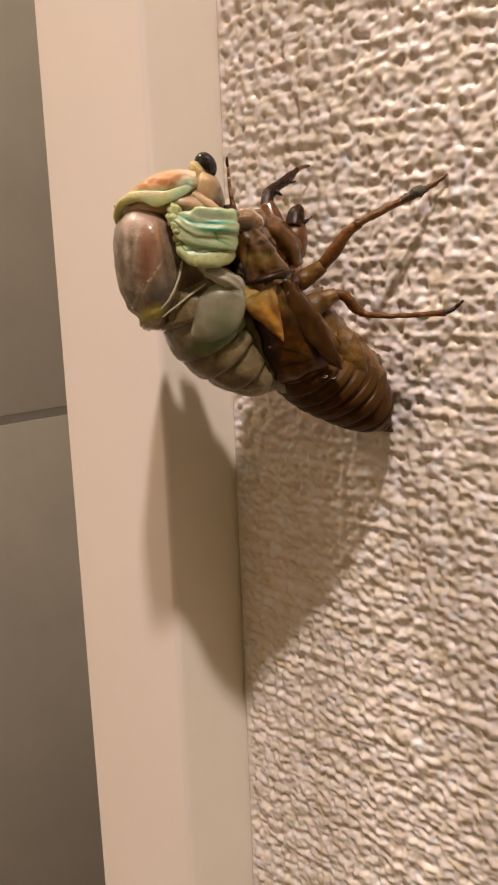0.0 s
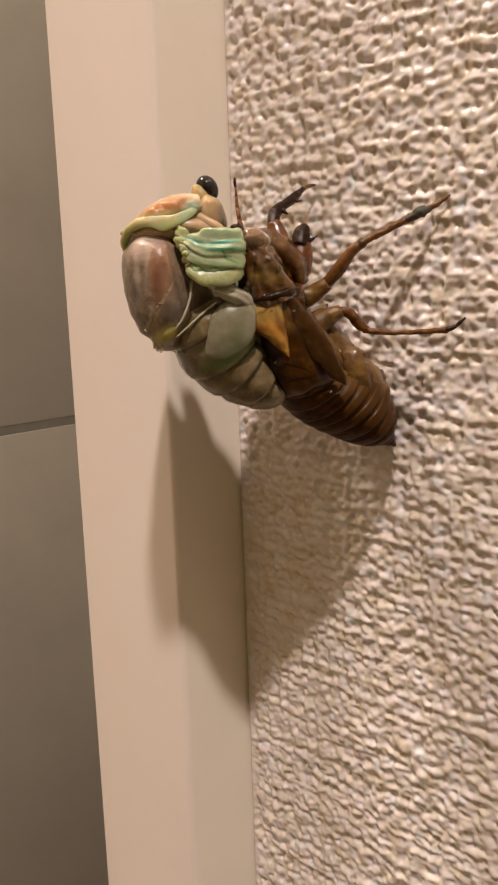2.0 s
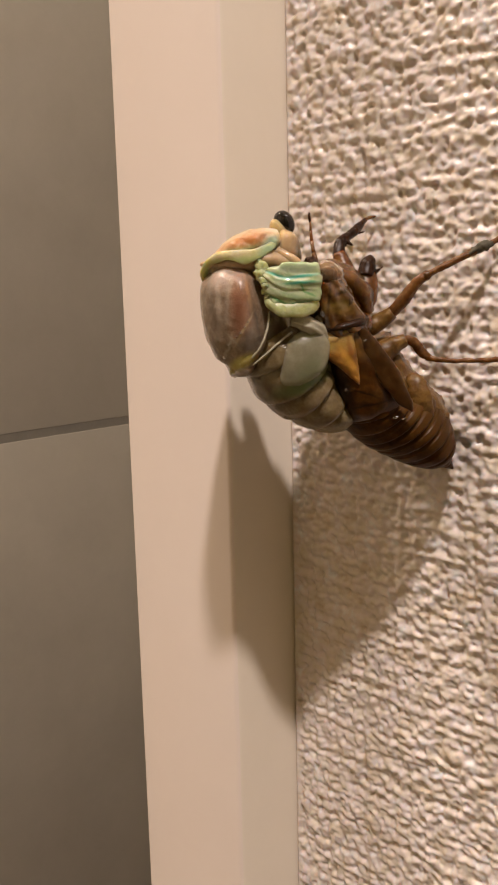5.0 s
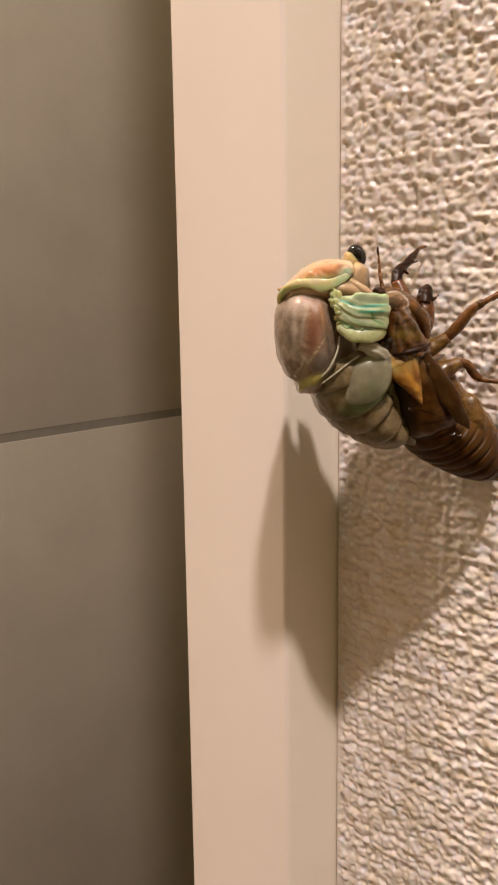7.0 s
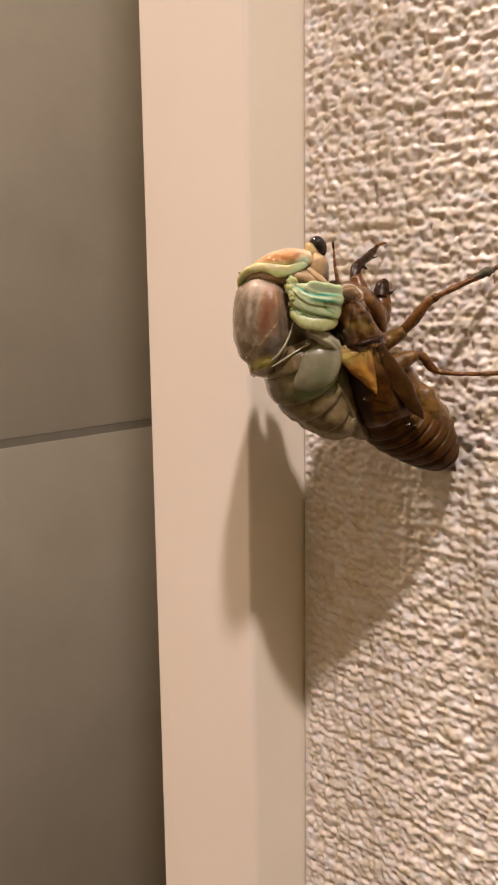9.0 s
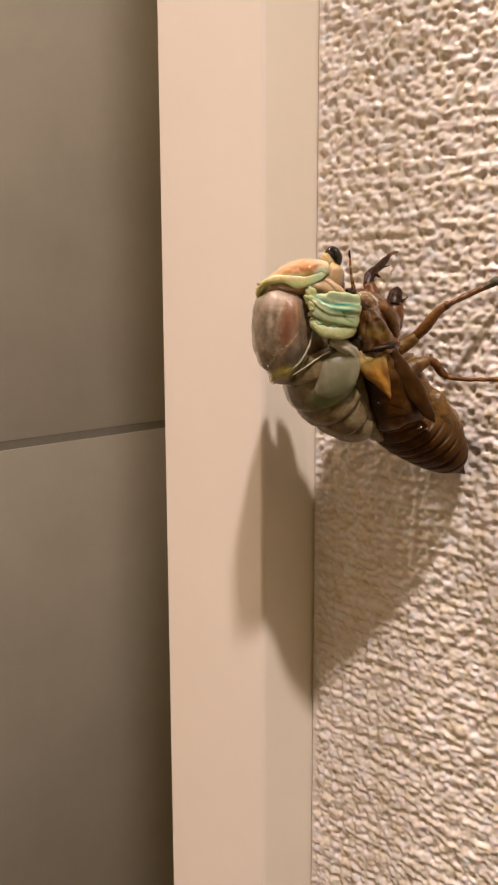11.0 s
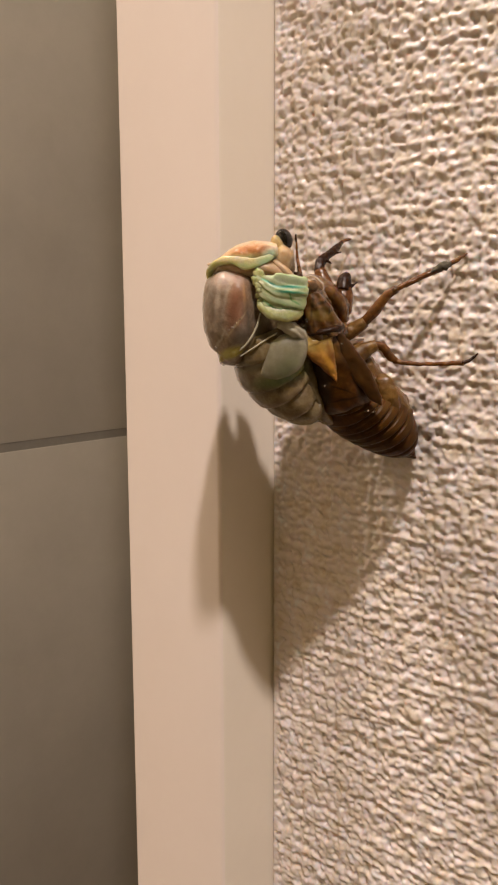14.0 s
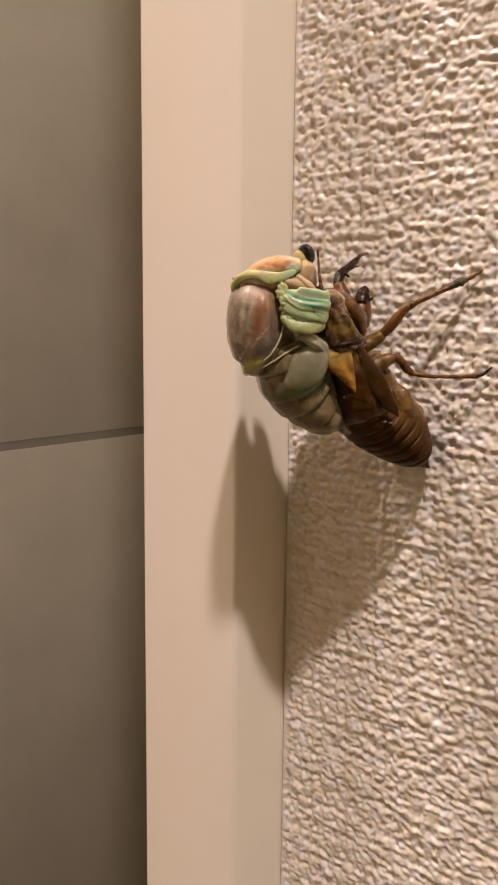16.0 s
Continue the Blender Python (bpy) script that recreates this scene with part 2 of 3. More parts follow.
ORANGE = painted("apricot_skin", [(0.3, (0.44, 0.26, 0.13)), (0.5, (0.54, 0.37, 0.21)), (0.7, (0.64, 0.50, 0.34))], 900, 0.3, [
    ((0.72, 0.62, 0.46), (-5.60, 9.50, 5.00), 1.7, 0.6, 6, 0.8, 0.85),
    ((0.42, 0.17, 0.05), (-8.30, 8.75, 5.00), 2.5, 0.65, 14, 0.7, 0.95),
    ((0.56, 0.50, 0.24), (-10.20, 7.60, 5.00), 3.2, 0.5, 10, 0.7, 0.85),
    ((0.46, 0.52, 0.24), (-8.20, 7.55, 5.00), 2.6, 0.42, 0, 0.7, 0.9),
    ((0.36, 0.52, 0.38), (-5.60, 8.20, 5.00), 0.95, 0.75, 40, 0.6, 0.85)], **SOFT)
CREAM = painted("cream_skin", [(0.3, (0.40, 0.26, 0.14)), (0.7, (0.52, 0.38, 0.22))], 900, 0.32, [
    ((0.50, 0.38, 0.15), (-4.63, 10.02, 5.00), 1.0, 0.9, 60, 0.6, 0.6),
    ((0.28, 0.25, 0.20), (-2.40, 7.05, 5.00), 1.6, 0.55, 80, 0.5, 0.8),
    ((0.36, 0.30, 0.11), (-4.30, 10.94, 5.00), 0.6, 0.5, 0, 0.5, 0.6)], **SOFT)
PINK = surface("pale_pink_skin", [(0.3, (0.40, 0.26, 0.15)), (0.7, (0.54, 0.40, 0.26))], 400, 0.3, **SOFT)
GREEN = painted("pale_green_skin", [(0.3, (0.52, 0.44, 0.20)), (0.5, (0.58, 0.51, 0.28)), (0.7, (0.64, 0.55, 0.38))], 700, 0.26, [
    ((0.34, 0.50, 0.30), (-5.85, 7.51, 5.00), 1.5, 0.8, 20, 0.7, 0.8),
    ((0.46, 0.57, 0.25), (-9.30, 6.80, 5.00), 3.6, 0.36, -3, 0.95, 0.8),
    ((0.40, 0.54, 0.24), (-13.06, 5.43, 5.00), 0.45, 1.3, 0, 0.7, 0.8)], **SOFT)
MINT = painted("mint_wing_bud", [(0.3, (0.30, 0.41, 0.21)), (0.5, (0.40, 0.48, 0.27)), (0.7, (0.50, 0.53, 0.33))], 420, 0.24, [
    ((0.58, 0.58, 0.34), (-6.90, 4.60, 5.00), 1.8, 0.7, 80, 0.6, 0.8),
    ((0.36, 0.40, 0.29), (-3.60, 5.40, 5.00), 2.6, 0.55, -2, 0.7, 0.7),
    ((0.60, 0.64, 0.43), (-4.60, 3.15, 5.00), 1.9, 0.35, -12, 0.8, 0.8),
    ((0.56, 0.62, 0.42), (-5.30, 4.05, 5.00), 1.2, 0.25, -35, 0.9, 0.7),
    ((0.30, 0.40, 0.24), (-4.40, 2.75, 5.00), 2.0, 0.14, -22, 0.9, 0.7),
    ((0.58, 0.62, 0.42), (-2.20, 2.95, 5.00), 0.9, 0.22, 20, 0.9, 0.6),
    ((0.04, 0.34, 0.26), (-5.61, 4.92, 5.00), 1.2, 0.15, -23, 0.9, 0.85),
    ((0.04, 0.34, 0.26), (-3.03, 4.50, 5.00), 1.75, 0.17, 2, 0.9, 0.95),
    ((0.04, 0.34, 0.26), (-2.92, 3.83, 5.00), 1.6, 0.16, -1, 0.9, 0.9),
    ((0.10, 0.30, 0.12), (-5.42, 2.13, 5.00), 1.1, 0.13, -30, 0.9, 0.85),
    ((0.16, 0.36, 0.16), (-3.11, 1.72, 5.00), 1.5, 0.12, 2, 0.9, 0.6),
    ((0.10, 0.30, 0.10), (-2.81, 3.30, 5.00), 0.6, 0.10, -68, 0.9, 0.8),
    ((0.10, 0.30, 0.10), (-2.16, 2.62, 5.00), 0.7, 0.11, -24, 0.9, 0.8)], wobble=0.15, bump=0.35, bump_scale=900, sub=0.7, radius=(0.8, 1, 0.6), depth=0.9, coat=0.5, shine=0.35)
PALE = painted("milky_wing_bud", [(0.3, (0.235, 0.212, 0.135)), (0.5, (0.29, 0.266, 0.178)), (0.7, (0.36, 0.335, 0.235))], 500, 0.26, [
    ((0.44, 0.42, 0.30), (-2.56, -1.66, 5.00), 1.4, 0.6, 20, 0.7, 0.8),
    ((0.20, 0.23, 0.12), (-2.56, -5.76, 5.00), 1.8, 1.2, 30, 0.6, 0.5)], bump=0.08, bump_scale=400, sub=0.95, radius=(0.9, 1, 0.7), depth=2.2, coat=0.1, shine=0.3)
PALE.node_tree.nodes["Principled BSDF"].inputs["Alpha"].default_value = 0.72
HEM = surface("cream_wing_hem", [(0.3, (0.38, 0.42, 0.18)), (0.5, (0.48, 0.51, 0.26)), (0.7, (0.60, 0.60, 0.40))], 900, 0.25, **SOFT)
YELLOW = surface("yellow_skin", [(0.3, (0.32, 0.25, 0.07)), (0.5, (0.43, 0.36, 0.10)), (0.7, (0.52, 0.46, 0.20))], 700, 0.24, **SOFT)
WHITE = surface("white_thread", [(0.3, (0.36, 0.33, 0.24)), (0.7, (0.52, 0.49, 0.38))], 700, 0.25, 0.3, 900, 0.5, (1, 0.9, 0.7), 0.6, 0.3)
BLACK = surface("black_eye", [(0.3, (0.004, 0.003, 0.002)), (0.7, (0.008, 0.005, 0.004))], 500, 0.015, shine=0.6)


# ---- building helpers; insect parts are in mm: u along the wall's slant, v up, w towards the room ----
def link(name, bm, mat, parent=None, label="", smooth=True):
    me = bpy.data.meshes.new(name)
    bmesh.ops.recalc_face_normals(bm, faces=bm.faces)
    bm.to_mesh(me)
    bm.free()
    me.materials.append(mat)
    if smooth:
        me.polygons.foreach_set("use_smooth", [True] * len(me.polygons))
    ob = new(name, me)
    ob.parent = parent
    return tagged(ob, label=label) if label else ob


def part(name, bm, mat, parent, label="", smooth=True):
    return link(name, bm, mat, parent, label, smooth)


def place(u, v, w):
    return Vector((u, -w, v)) * MM


def spline(rows, steps):
    """Catmull-Rom through the rows."""
    a = np.array(rows, float)
    a = np.vstack([2 * a[0] - a[1], a, 2 * a[-1] - a[-2]])
    out = []
    for i in range(1, len(a) - 2):
        p0, p1, p2, p3 = a[i - 1:i + 3]
        for k in range(steps):
            t = k / steps
            out.append(0.5 * (2 * p1 + (p2 - p0) * t + (2 * p0 - 5 * p1 + 4 * p2 - p3) * t * t + (3 * p1 - p0 - 3 * p2 + p3) * t ** 3))
    out.append(a[-2])
    return np.array(out)


def loft(rows, steps=6, seg=24, ripple=None, bm=None, relief=0.0, grain=0.7, seed=0.0, lean=0.0):
    """A body skinned over rows of (u, v, w, a, b): a is the half breadth across the axis, b the half depth."""
    r = spline(rows, steps) if steps > 1 else np.array(rows, float)
    r[:, 3:] = np.maximum(r[:, 3:], 0.02)
    c = r[:, :3]
    tan = np.gradient(c, axis=0)
    tan /= np.linalg.norm(tan, axis=1)[:, None] + 1e-9
    side = np.cross(tan, (0, 0, 1.0))
    side /= np.linalg.norm(side, axis=1)[:, None] + 1e-9
    deep = np.cross(side, tan)
    side = side * math.cos(radians(lean)) + tan * math.sin(radians(lean))
    bm = bm or bmesh.new()
    rings = []
    for i in range(len(r)):
        ring = []
        for k in range(seg):
            th = 2 * math.pi * k / seg
            f = ripple(i / (len(r) - 1), th) if ripple else 1.0
            q = c[i] + f * (r[i, 3] * math.cos(th) * side[i] + r[i, 4] * math.sin(th) * deep[i])
            if relief:
                out = q - c[i]
                q = q + out / (np.linalg.norm(out) + 1e-6) * relief * noise.fractal(Vector(q) * grain + Vector((seed, 0, 0)), 1.0, 2.0, 3)
            ring.append(bm.verts.new(place(*q)))
        rings.append(ring)
    for x, y in zip(rings, rings[1:]):
        for k in range(seg):
            bm.faces.new((x[k], x[(k + 1) % seg], y[(k + 1) % seg], y[k]))
    bm.faces.new(rings[0])
    bm.faces.new(rings[-1])
    return bm


def boxy(n):
    """A cross-section between an ellipse and a box."""
    return lambda t, th: (abs(math.cos(th)) ** n + abs(math.sin(th)) ** n) ** (-1 / n)


def blob(u, v, w, ru, rv, rw, tilt=0.0, lump=0.0, seed=0, bm=None):
    """An egg of half sizes ru, rv, rw, tilted in the u-v plane, with soft lumps."""
    own = bmesh.new()
    bmesh.ops.create_uvsphere(own, u_segments=28, v_segments=18, radius=1.0)
    ct, st = math.cos(radians(tilt)), math.sin(radians(tilt))
    for p in own.verts:
        f = 1 + lump * noise.noise(p.co * 1.7 + Vector((seed, 0, 0)))
        x, y, z = p.co.x * ru * f, p.co.z * rv * f, p.co.y * rw * f
        p.co = place(u + x * ct - y * st, v + x * st + y * ct, w + z)
    return own


def box(x0, y0, z0, x1, y1, z1, bevel=0.0):
    bm = bmesh.new()
    bmesh.ops.create_cube(bm, size=1.0)
    for p in bm.verts:
        p.co = Vector((x0 + (x1 - x0) * (p.co.x + 0.5), y0 + (y1 - y0) * (p.co.y + 0.5), z0 + (z1 - z0) * (p.co.z + 0.5)))
    if bevel:
        bmesh.ops.bevel(bm, geom=bm.edges[:], offset=bevel, segments=3, affect="EDGES", profile=0.5)
    return bm


def rings_of(rows, count, lip=0.06, overlap=0.08, sub=12):
    """The overlapping rings of an abdomen: each swells and ends in a lip over the next one."""
    full = spline(rows, 24)
    n = len(full) - 1
    for i in range(count):
        s0, s1 = i / count, min(1.0, (i + 1 + overlap) / count)
        out = []
        for k in range(sub + 1):
            t = k / sub
            row = full[min(n, round((s0 + (s1 - s0) * t) * n))].copy()
            swell = 1 - lip * (1 - t) ** 1.6 - lip * 0.5 * max(0.0, (t - 0.9) / 0.1) ** 2
            row[3:] *= swell
            out.append(row)
        yield out


# ---- the setting ----
def lattice_noise(x, z, seed):
    """Smooth value noise on a unit lattice, -1 to 1."""
    rng = np.random.default_rng(seed)
    table = rng.uniform(-1, 1, (97, 89))
    i, j = np.floor(x).astype(int), np.floor(z).astype(int)
    fx, fz = x - i, z - j
    fx, fz = fx * fx * (3 - 2 * fx), fz * fz * (3 - 2 * fz)
    g = lambda a, b: table[a % 97, b % 89]
    return (g(i, j) * (1 - fx) + g(i + 1, j) * fx) * (1 - fz) + (g(i, j + 1) * (1 - fx) + g(i + 1, j + 1) * fx) * fz


def turned_noise(x, z, size, seed, angle):
    """Value noise with lumps of that size in mm, its lattice turned out of the upright."""
    c, k = math.cos(angle), math.sin(angle)
    return lattice_noise((x * c + z * k) / size, (z * c - x * k) / size, seed)


def yarns(across, along, seed, crossing):
    """Height 0 to 1 of uneven parallel threads, one at each whole number across; they rise and dip where others cross."""
    index = np.round(across)
    off = across - index
    broad = 0.33 + 0.10 * lattice_noise(index * 5.3, along * 0.9, seed)
    round_top = np.clip(1 - (np.abs(off) / broad) ** 2.4, 0, 1)
    swell = 0.78 + 0.22 * lattice_noise(index * 3.7 + 0.5, along * 1.4, seed + 50)
    return round_top * swell * (0.74 + 0.26 * np.cos(math.pi * (crossing + index)))


def knobs(x, z, px, pz, rx, rz, seed, stray=0.33):
    """Height 0 to 1 of rounded lumps of uneven size, scattered about a loose grid."""
    table = np.random.default_rng(seed).uniform(-1, 1, (5, 113, 131))
    col, row = np.floor(x / px).astype(int), np.floor(z / pz).astype(int)
    top = np.zeros_like(x)
    for dr in (-1, 0, 1):
        for dc in (-1, 0, 1):
            q = table[:, (row + dr) % 113, (col + dc) % 131]
            ax = (x - (col + dc + 0.5 + stray * q[0]) * px) / (rx * (1 + 0.4 * q[2]))
            az = (z - (row + dr + 0.5 + stray * q[1]) * pz) / (rz * (1 + 0.4 * q[3]))
            top = np.maximum(top, np.clip(1 - ax * ax - az * az, 0, 1) ** 0.8 * (0.75 + 0.25 * q[4]))
    return top


def emboss(x, z):
    """Relief of the wallpaper in mm: a coarse cloth of slubby threads pressed in vinyl, with gaps and many rounded lumps."""
    xw = x + 0.75 * turned_noise(x, z, 5.3, 1, 0.4) + 0.32 * turned_noise(x, z, 1.9, 2, 0.9)
    zw = z + 0.75 * turned_noise(x, z, 4.9, 3, 0.7) + 0.36 * turned_noise(x, z, 1.8, 4, 0.3)
    cu, cv = xw / 2.6, zw / 2.25
    warp, weft = yarns(cu, cv, 21, cv), 0.86 * yarns(cv, cu, 22, cu + 1.0)
    web = np.maximum(warp, weft) + 0.22 * np.minimum(warp, weft)
    web = np.maximum(web, 0.85 * np.clip(1.7 * turned_noise(x, z, 2.6, 7, 0.5) - 0.35, 0, 1))
    lumps = knobs(x, z, 1.40, 1.30, 0.84, 0.78, 31)
    grit = knobs(x + 3.0, z, 0.86, 0.80, 0.52, 0.48, 32)
    holes = knobs(xw + 0.6, zw, 1.95, 1.75, 0.60, 0.46, 33, 0.2)
    h = 0.40 * web + 0.36 * lumps + 0.24 * grit - 0.62 * holes * np.clip(1.2 - 0.6 * lumps, 0, 1)
    return h + 0.12 * turned_noise(x, z, 1.7, 8, 1.1) + 0.07 * turned_noise(x, z, 0.55, 9, 0.6) + 0.18 * turned_noise(x, z, 6.0, 6, 0.8) - 0.45


def softened(h, reach):
    """The relief as a roller leaves it: valleys and edges rounded over that many steps."""
    kernel = np.exp(-0.5 * (np.arange(-4, 5) / reach) ** 2)
    kernel /= kernel.sum()
    for axis in (0, 1):
        h = sum(k * np.roll(h, i - 4, axis) for i, k in enumerate(kernel))
    return h


def grid_lines(fine0, fine1, step, lo, hi):
    a = np.arange(fine0, fine1 + step / 2, step)
    return np.concatenate([[lo], [(lo + fine0) / 2], a, [(hi + fine1) / 2], [hi]])


def build_wallpaper_wall():
    xs = np.concatenate([np.arange(-1.0, 52.0, 0.16), [80, 300, 1200, 2600]])
    zs = grid_lines(-104.0, 60.0, 0.16, -1300.0, 1100.0)
    gx, gz = np.meshgrid(xs, zs, indexing="ij")
    h = softened(emboss(gx, gz), 1.1)
    h *= np.clip((52.0 - gx) / 2, 0, 1) * np.clip((gz + 104) / 2, 0, 1) * np.clip((60 - gz) / 2, 0, 1)
    near = np.clip((gx - 0.35) / 0.9, 0, 1)
    h = h * near + 0.1 * (1 - near) - 0.9 * (gx < 0.3)  # the paper's cut edge stops short of the casing
    nx, nz = len(xs), len(zs)
    co = np.stack([gx, -h, gz + Z0 * 1000], -1).reshape(-1, 3) * MM
    i = np.arange(nx * nz).reshape(nx, nz)
    faces = np.stack([i[:-1, :-1], i[1:, :-1], i[1:, 1:], i[:-1, 1:]], -1).reshape(-1, 4)
    me = bpy.data.meshes.new("wall_north")
    me.vertices.add(len(co))
    me.vertices.foreach_set("co", co.ravel())
    me.loops.add(faces.size)
    me.loops.foreach_set("vertex_index", faces.ravel())
    me.polygons.add(len(faces))
    me.polygons.foreach_set("loop_start", np.arange(0, faces.size, 4))
    me.polygons.foreach_set("use_smooth", [True] * len(faces))
    me.update()
    me.validate()
    me.materials.append(WALLPAPER)
    ob = new("wall_north", me)
    tagged(ob, "cream wallpaper embossed with a coarse woven relief", "wall", kind="structure")
    part("wall_core", box(0.0005, 0.003, 0.0, 2.6, 0.12, 2.4), PLASTER, ob, smooth=False)
    return ob


build_wallpaper_wall()

trim = tagged(link("door_trim", box(-0.0243, -0.0127, 0.0, 0.0, 0.13, 2.4, 0.0009), TRIM), "beige laminate door casing standing proud of the wallpaper", "door casing", kind="structure")


trim.data.materials.append(TRIM_SIDE)
for face in trim.data.polygons:
    face.material_index = 1 if face.normal.x > 0.8 else 0


def build_far_wall():
    """Grey tiled wall past the door, with one wide level joint in view."""
    ob = tagged(link("wall_west", box(-0.66, -2.0, 0.0, -0.6004, 1.4, 2.4), GROUT, smooth=False), "dull grey tiled wall with a dark level joint", "wall", kind="structure")
    joint, h = Z0 - 0.1242, 0.0042
    tiles = ((0.0, 0.56), (0.571, joint - h), (joint + h, joint + 0.6 - h), (joint + 0.6 + h, 2.4))
    for z0, z1 in tiles:
        part("tile", box(-0.61, -2.0, z0, -0.60, 1.4, z1, 0.0003), TILE, ob)
    return ob


build_far_wall()


def plain(name, dims, mat, label, category):
    return tagged(link(name, box(*dims), mat, smooth=False), label, category, kind="structure")


plain("floor", (-0.66, -2.0, -0.1, 2.6, 1.4, 0.0), WOODFLOOR, "brown wooden floor of a small room", "floor")
plain("ceiling", (-0.66, -2.0, 2.4, 2.6, 1.4, 2.5), PLASTER, "plain cream plaster ceiling over the room", "ceiling")
# unseen pale wall, added as a reflector for the casing's front
plain("wall_south", (-0.66, -0.96, 0.0, 0.06, -0.86, 2.4), BOUNCEWALL, "unseen pale wall, added to bounce light onto the doorway", "wall")
# two unseen dark walls, added to cut the fill from the east
plain("wall_southeast", (0.06, -0.96, 0.0, 0.95, -0.86, 2.4), FILLCUT, "unseen dark wall, added to cut bounce across the passage", "wall")
plain("wall_east", (0.85, -0.86, 0.0, 0.95, -0.004, 2.4), FILLCUT, "unseen dark end wall, added to cut bounce in the passage", "wall")
# unseen wall, set close so it brightens the tiles by bounce
plain("wall_beyond", (-0.66, 0.62, 0.0, 0.30, 0.70, 2.4), PLASTER, "unseen cream wall, added to bounce light beyond the doorway", "wall")

FRAME = pose(0.022, -0.018, Z0, 0, 0, 44.9)


# ---- the empty skin ----
def leg(thing, name, pieces):
    """A leg of jointed pieces: (part name, material, rows)."""
    first = None
    for pname, mat, rows in pieces:
        ob = part(pname if first else name, loft(rows, 8, 16, relief=0.10, grain=1.6, seed=len(rows)), mat, first or thing)
        first = first or ob
    return first


def build_skin():
    thing = new("cicada_skin")
    thing.matrix_world = FRAME
    tagged(thing, "glossy brown split nymph skin of a cicada clinging to wallpaper", "insect skin")
    rows = [(4.75, -9.00, -4.00, 4.3, 7.7), (6.20, -10.80, -4.50, 4.75, 7.6), (9.43, -13.03, -5.60, 5.3, 7.5), (12.60, -15.74, -6.60, 4.4, 6.6), (14.90, -18.07, -7.60, 2.5, 4.8), (16.92, -20.01, -7.80, 0.3, 2.1)]
    for i, r in enumerate(rings_of(rows, 12, 0.07)):
        part("abdomen_ring", loft(r, 1, 44, relief=0.07, seed=i * 3.0, lean=1.7 * i - 19), RING, thing)
    part("thorax", loft([(1.95, -1.17, -3.20, 2.9, 7.9), (2.78, -3.62, -3.50, 3.4, 8.4), (4.19, -6.60, -4.00, 4.1, 8.7), (5.25, -8.90, -4.45, 4.25, 8.3), (5.75, -10.20, -4.80, 3.9, 7.4), (6.25, -11.20, -5.00, 3.0, 6.2)], 10, 56, ripple=boxy(3.2), relief=0.28, grain=0.45, seed=5), THORAX, thing)
    part("pronotum", loft([(0.38, 3.80, -3.00, 1.7, 7.2), (0.45, 3.55, -3.00, 2.05, 7.7), (0.80, 2.40, -3.00, 2.45, 8.1), (1.28, 0.90, -3.00, 2.85, 8.3), (1.72, -0.40, -3.10, 3.15, 8.4), (2.02, -1.30, -3.20, 3.35, 8.3)], 12, 72, ripple=lambda t, th: boxy(2.7)(t, th) * (1 + 0.03 * math.sin(5 * th + 4 * t) + 0.025 * math.sin(11 * th - 7 * t)), relief=0.34, grain=0.6, seed=9), PRONOTUM, thing)
    part("pronotum_rim", loft([(1.95, -0.75, -3.20, 3.2, 8.3), (2.02, -1.05, -3.20, 3.5, 8.65), (2.10, -1.40, -3.20, 3.5, 8.65), (2.14, -1.62, -3.20, 3.1, 8.2)], 5, 64, ripple=boxy(2.7), relief=0.06), DARK, thing)
    part("head", blob(0.60, 4.55, -1.80, 2.2, 1.6, 4.8, -6, 0.16, 3), BROWN, thing)
    part("brow", blob(-1.47, 5.81, 2.60, 0.9, 0.8, 1.6, 0, 0.1, 8), DARK, thing)
    part("face", loft([(1.04, 4.99, -5.00, 1.6, 5.6), (2.95, 3.87, -5.60, 2, 5.8), (4.68, 2.17, -6.20, 1.9, 5.4), (5.48, 0.08, -6.40, 1.3, 4.6)], 8, 30, relief=0.3, grain=0.9, seed=2), BROWN, thing)
    part("eye_cap", blob(0.28, 4.70, 3.40, 1.80, 1.4, 1.5, -8, 0.1, 4), CAP, thing)
    antenna = part("antenna", loft([(-0.93, 5.77, 3.00, 0.36, 0.36), (-1.12, 7.01, 2.60, 0.26, 0.26)], 3, 10), LEGCOLOUR, thing)
    for x0, x1 in (((-1.12, 6.95, 2.60, 0.24, 0.24), (-1.31, 8.31, 2.20, 0.20, 0.20)), ((-1.32, 8.19, 2.20, 0.21, 0.21), (-1.38, 9.54, 1.90, 0.15, 0.15)), ((-1.39, 9.43, 1.90, 0.17, 0.17), (-1.41, 10.48, 1.70, 0.12, 0.12))):
        part("joint", loft([x0, x1], 3, 10), LEGCOLOUR, antenna)
    part("tip", loft([(-1.41, 10.36, 1.70, 0.12, 0.12), (-1.51, 10.95, 1.60, 0.17, 0.17), (-1.49, 11.53, 1.50, 0.1, 0.1)], 3, 10), DARK, antenna)
    part("wing_pad", loft([(3.90, -1.40, 4.10, 0.45, 0.3), (5.25, -3.75, 4.40, 0.95, 0.4), (6.75, -6.20, 4.45, 1.2, 0.4), (8.15, -8.40, 4.20, 1.05, 0.36), (9.30, -10.25, 3.95, 0.62, 0.3), (9.95, -11.10, 3.90, 0.1, 0.15)], 10, 28, ripple=boxy(2.4), relief=0.14, grain=0.9, seed=7), PAD, thing)
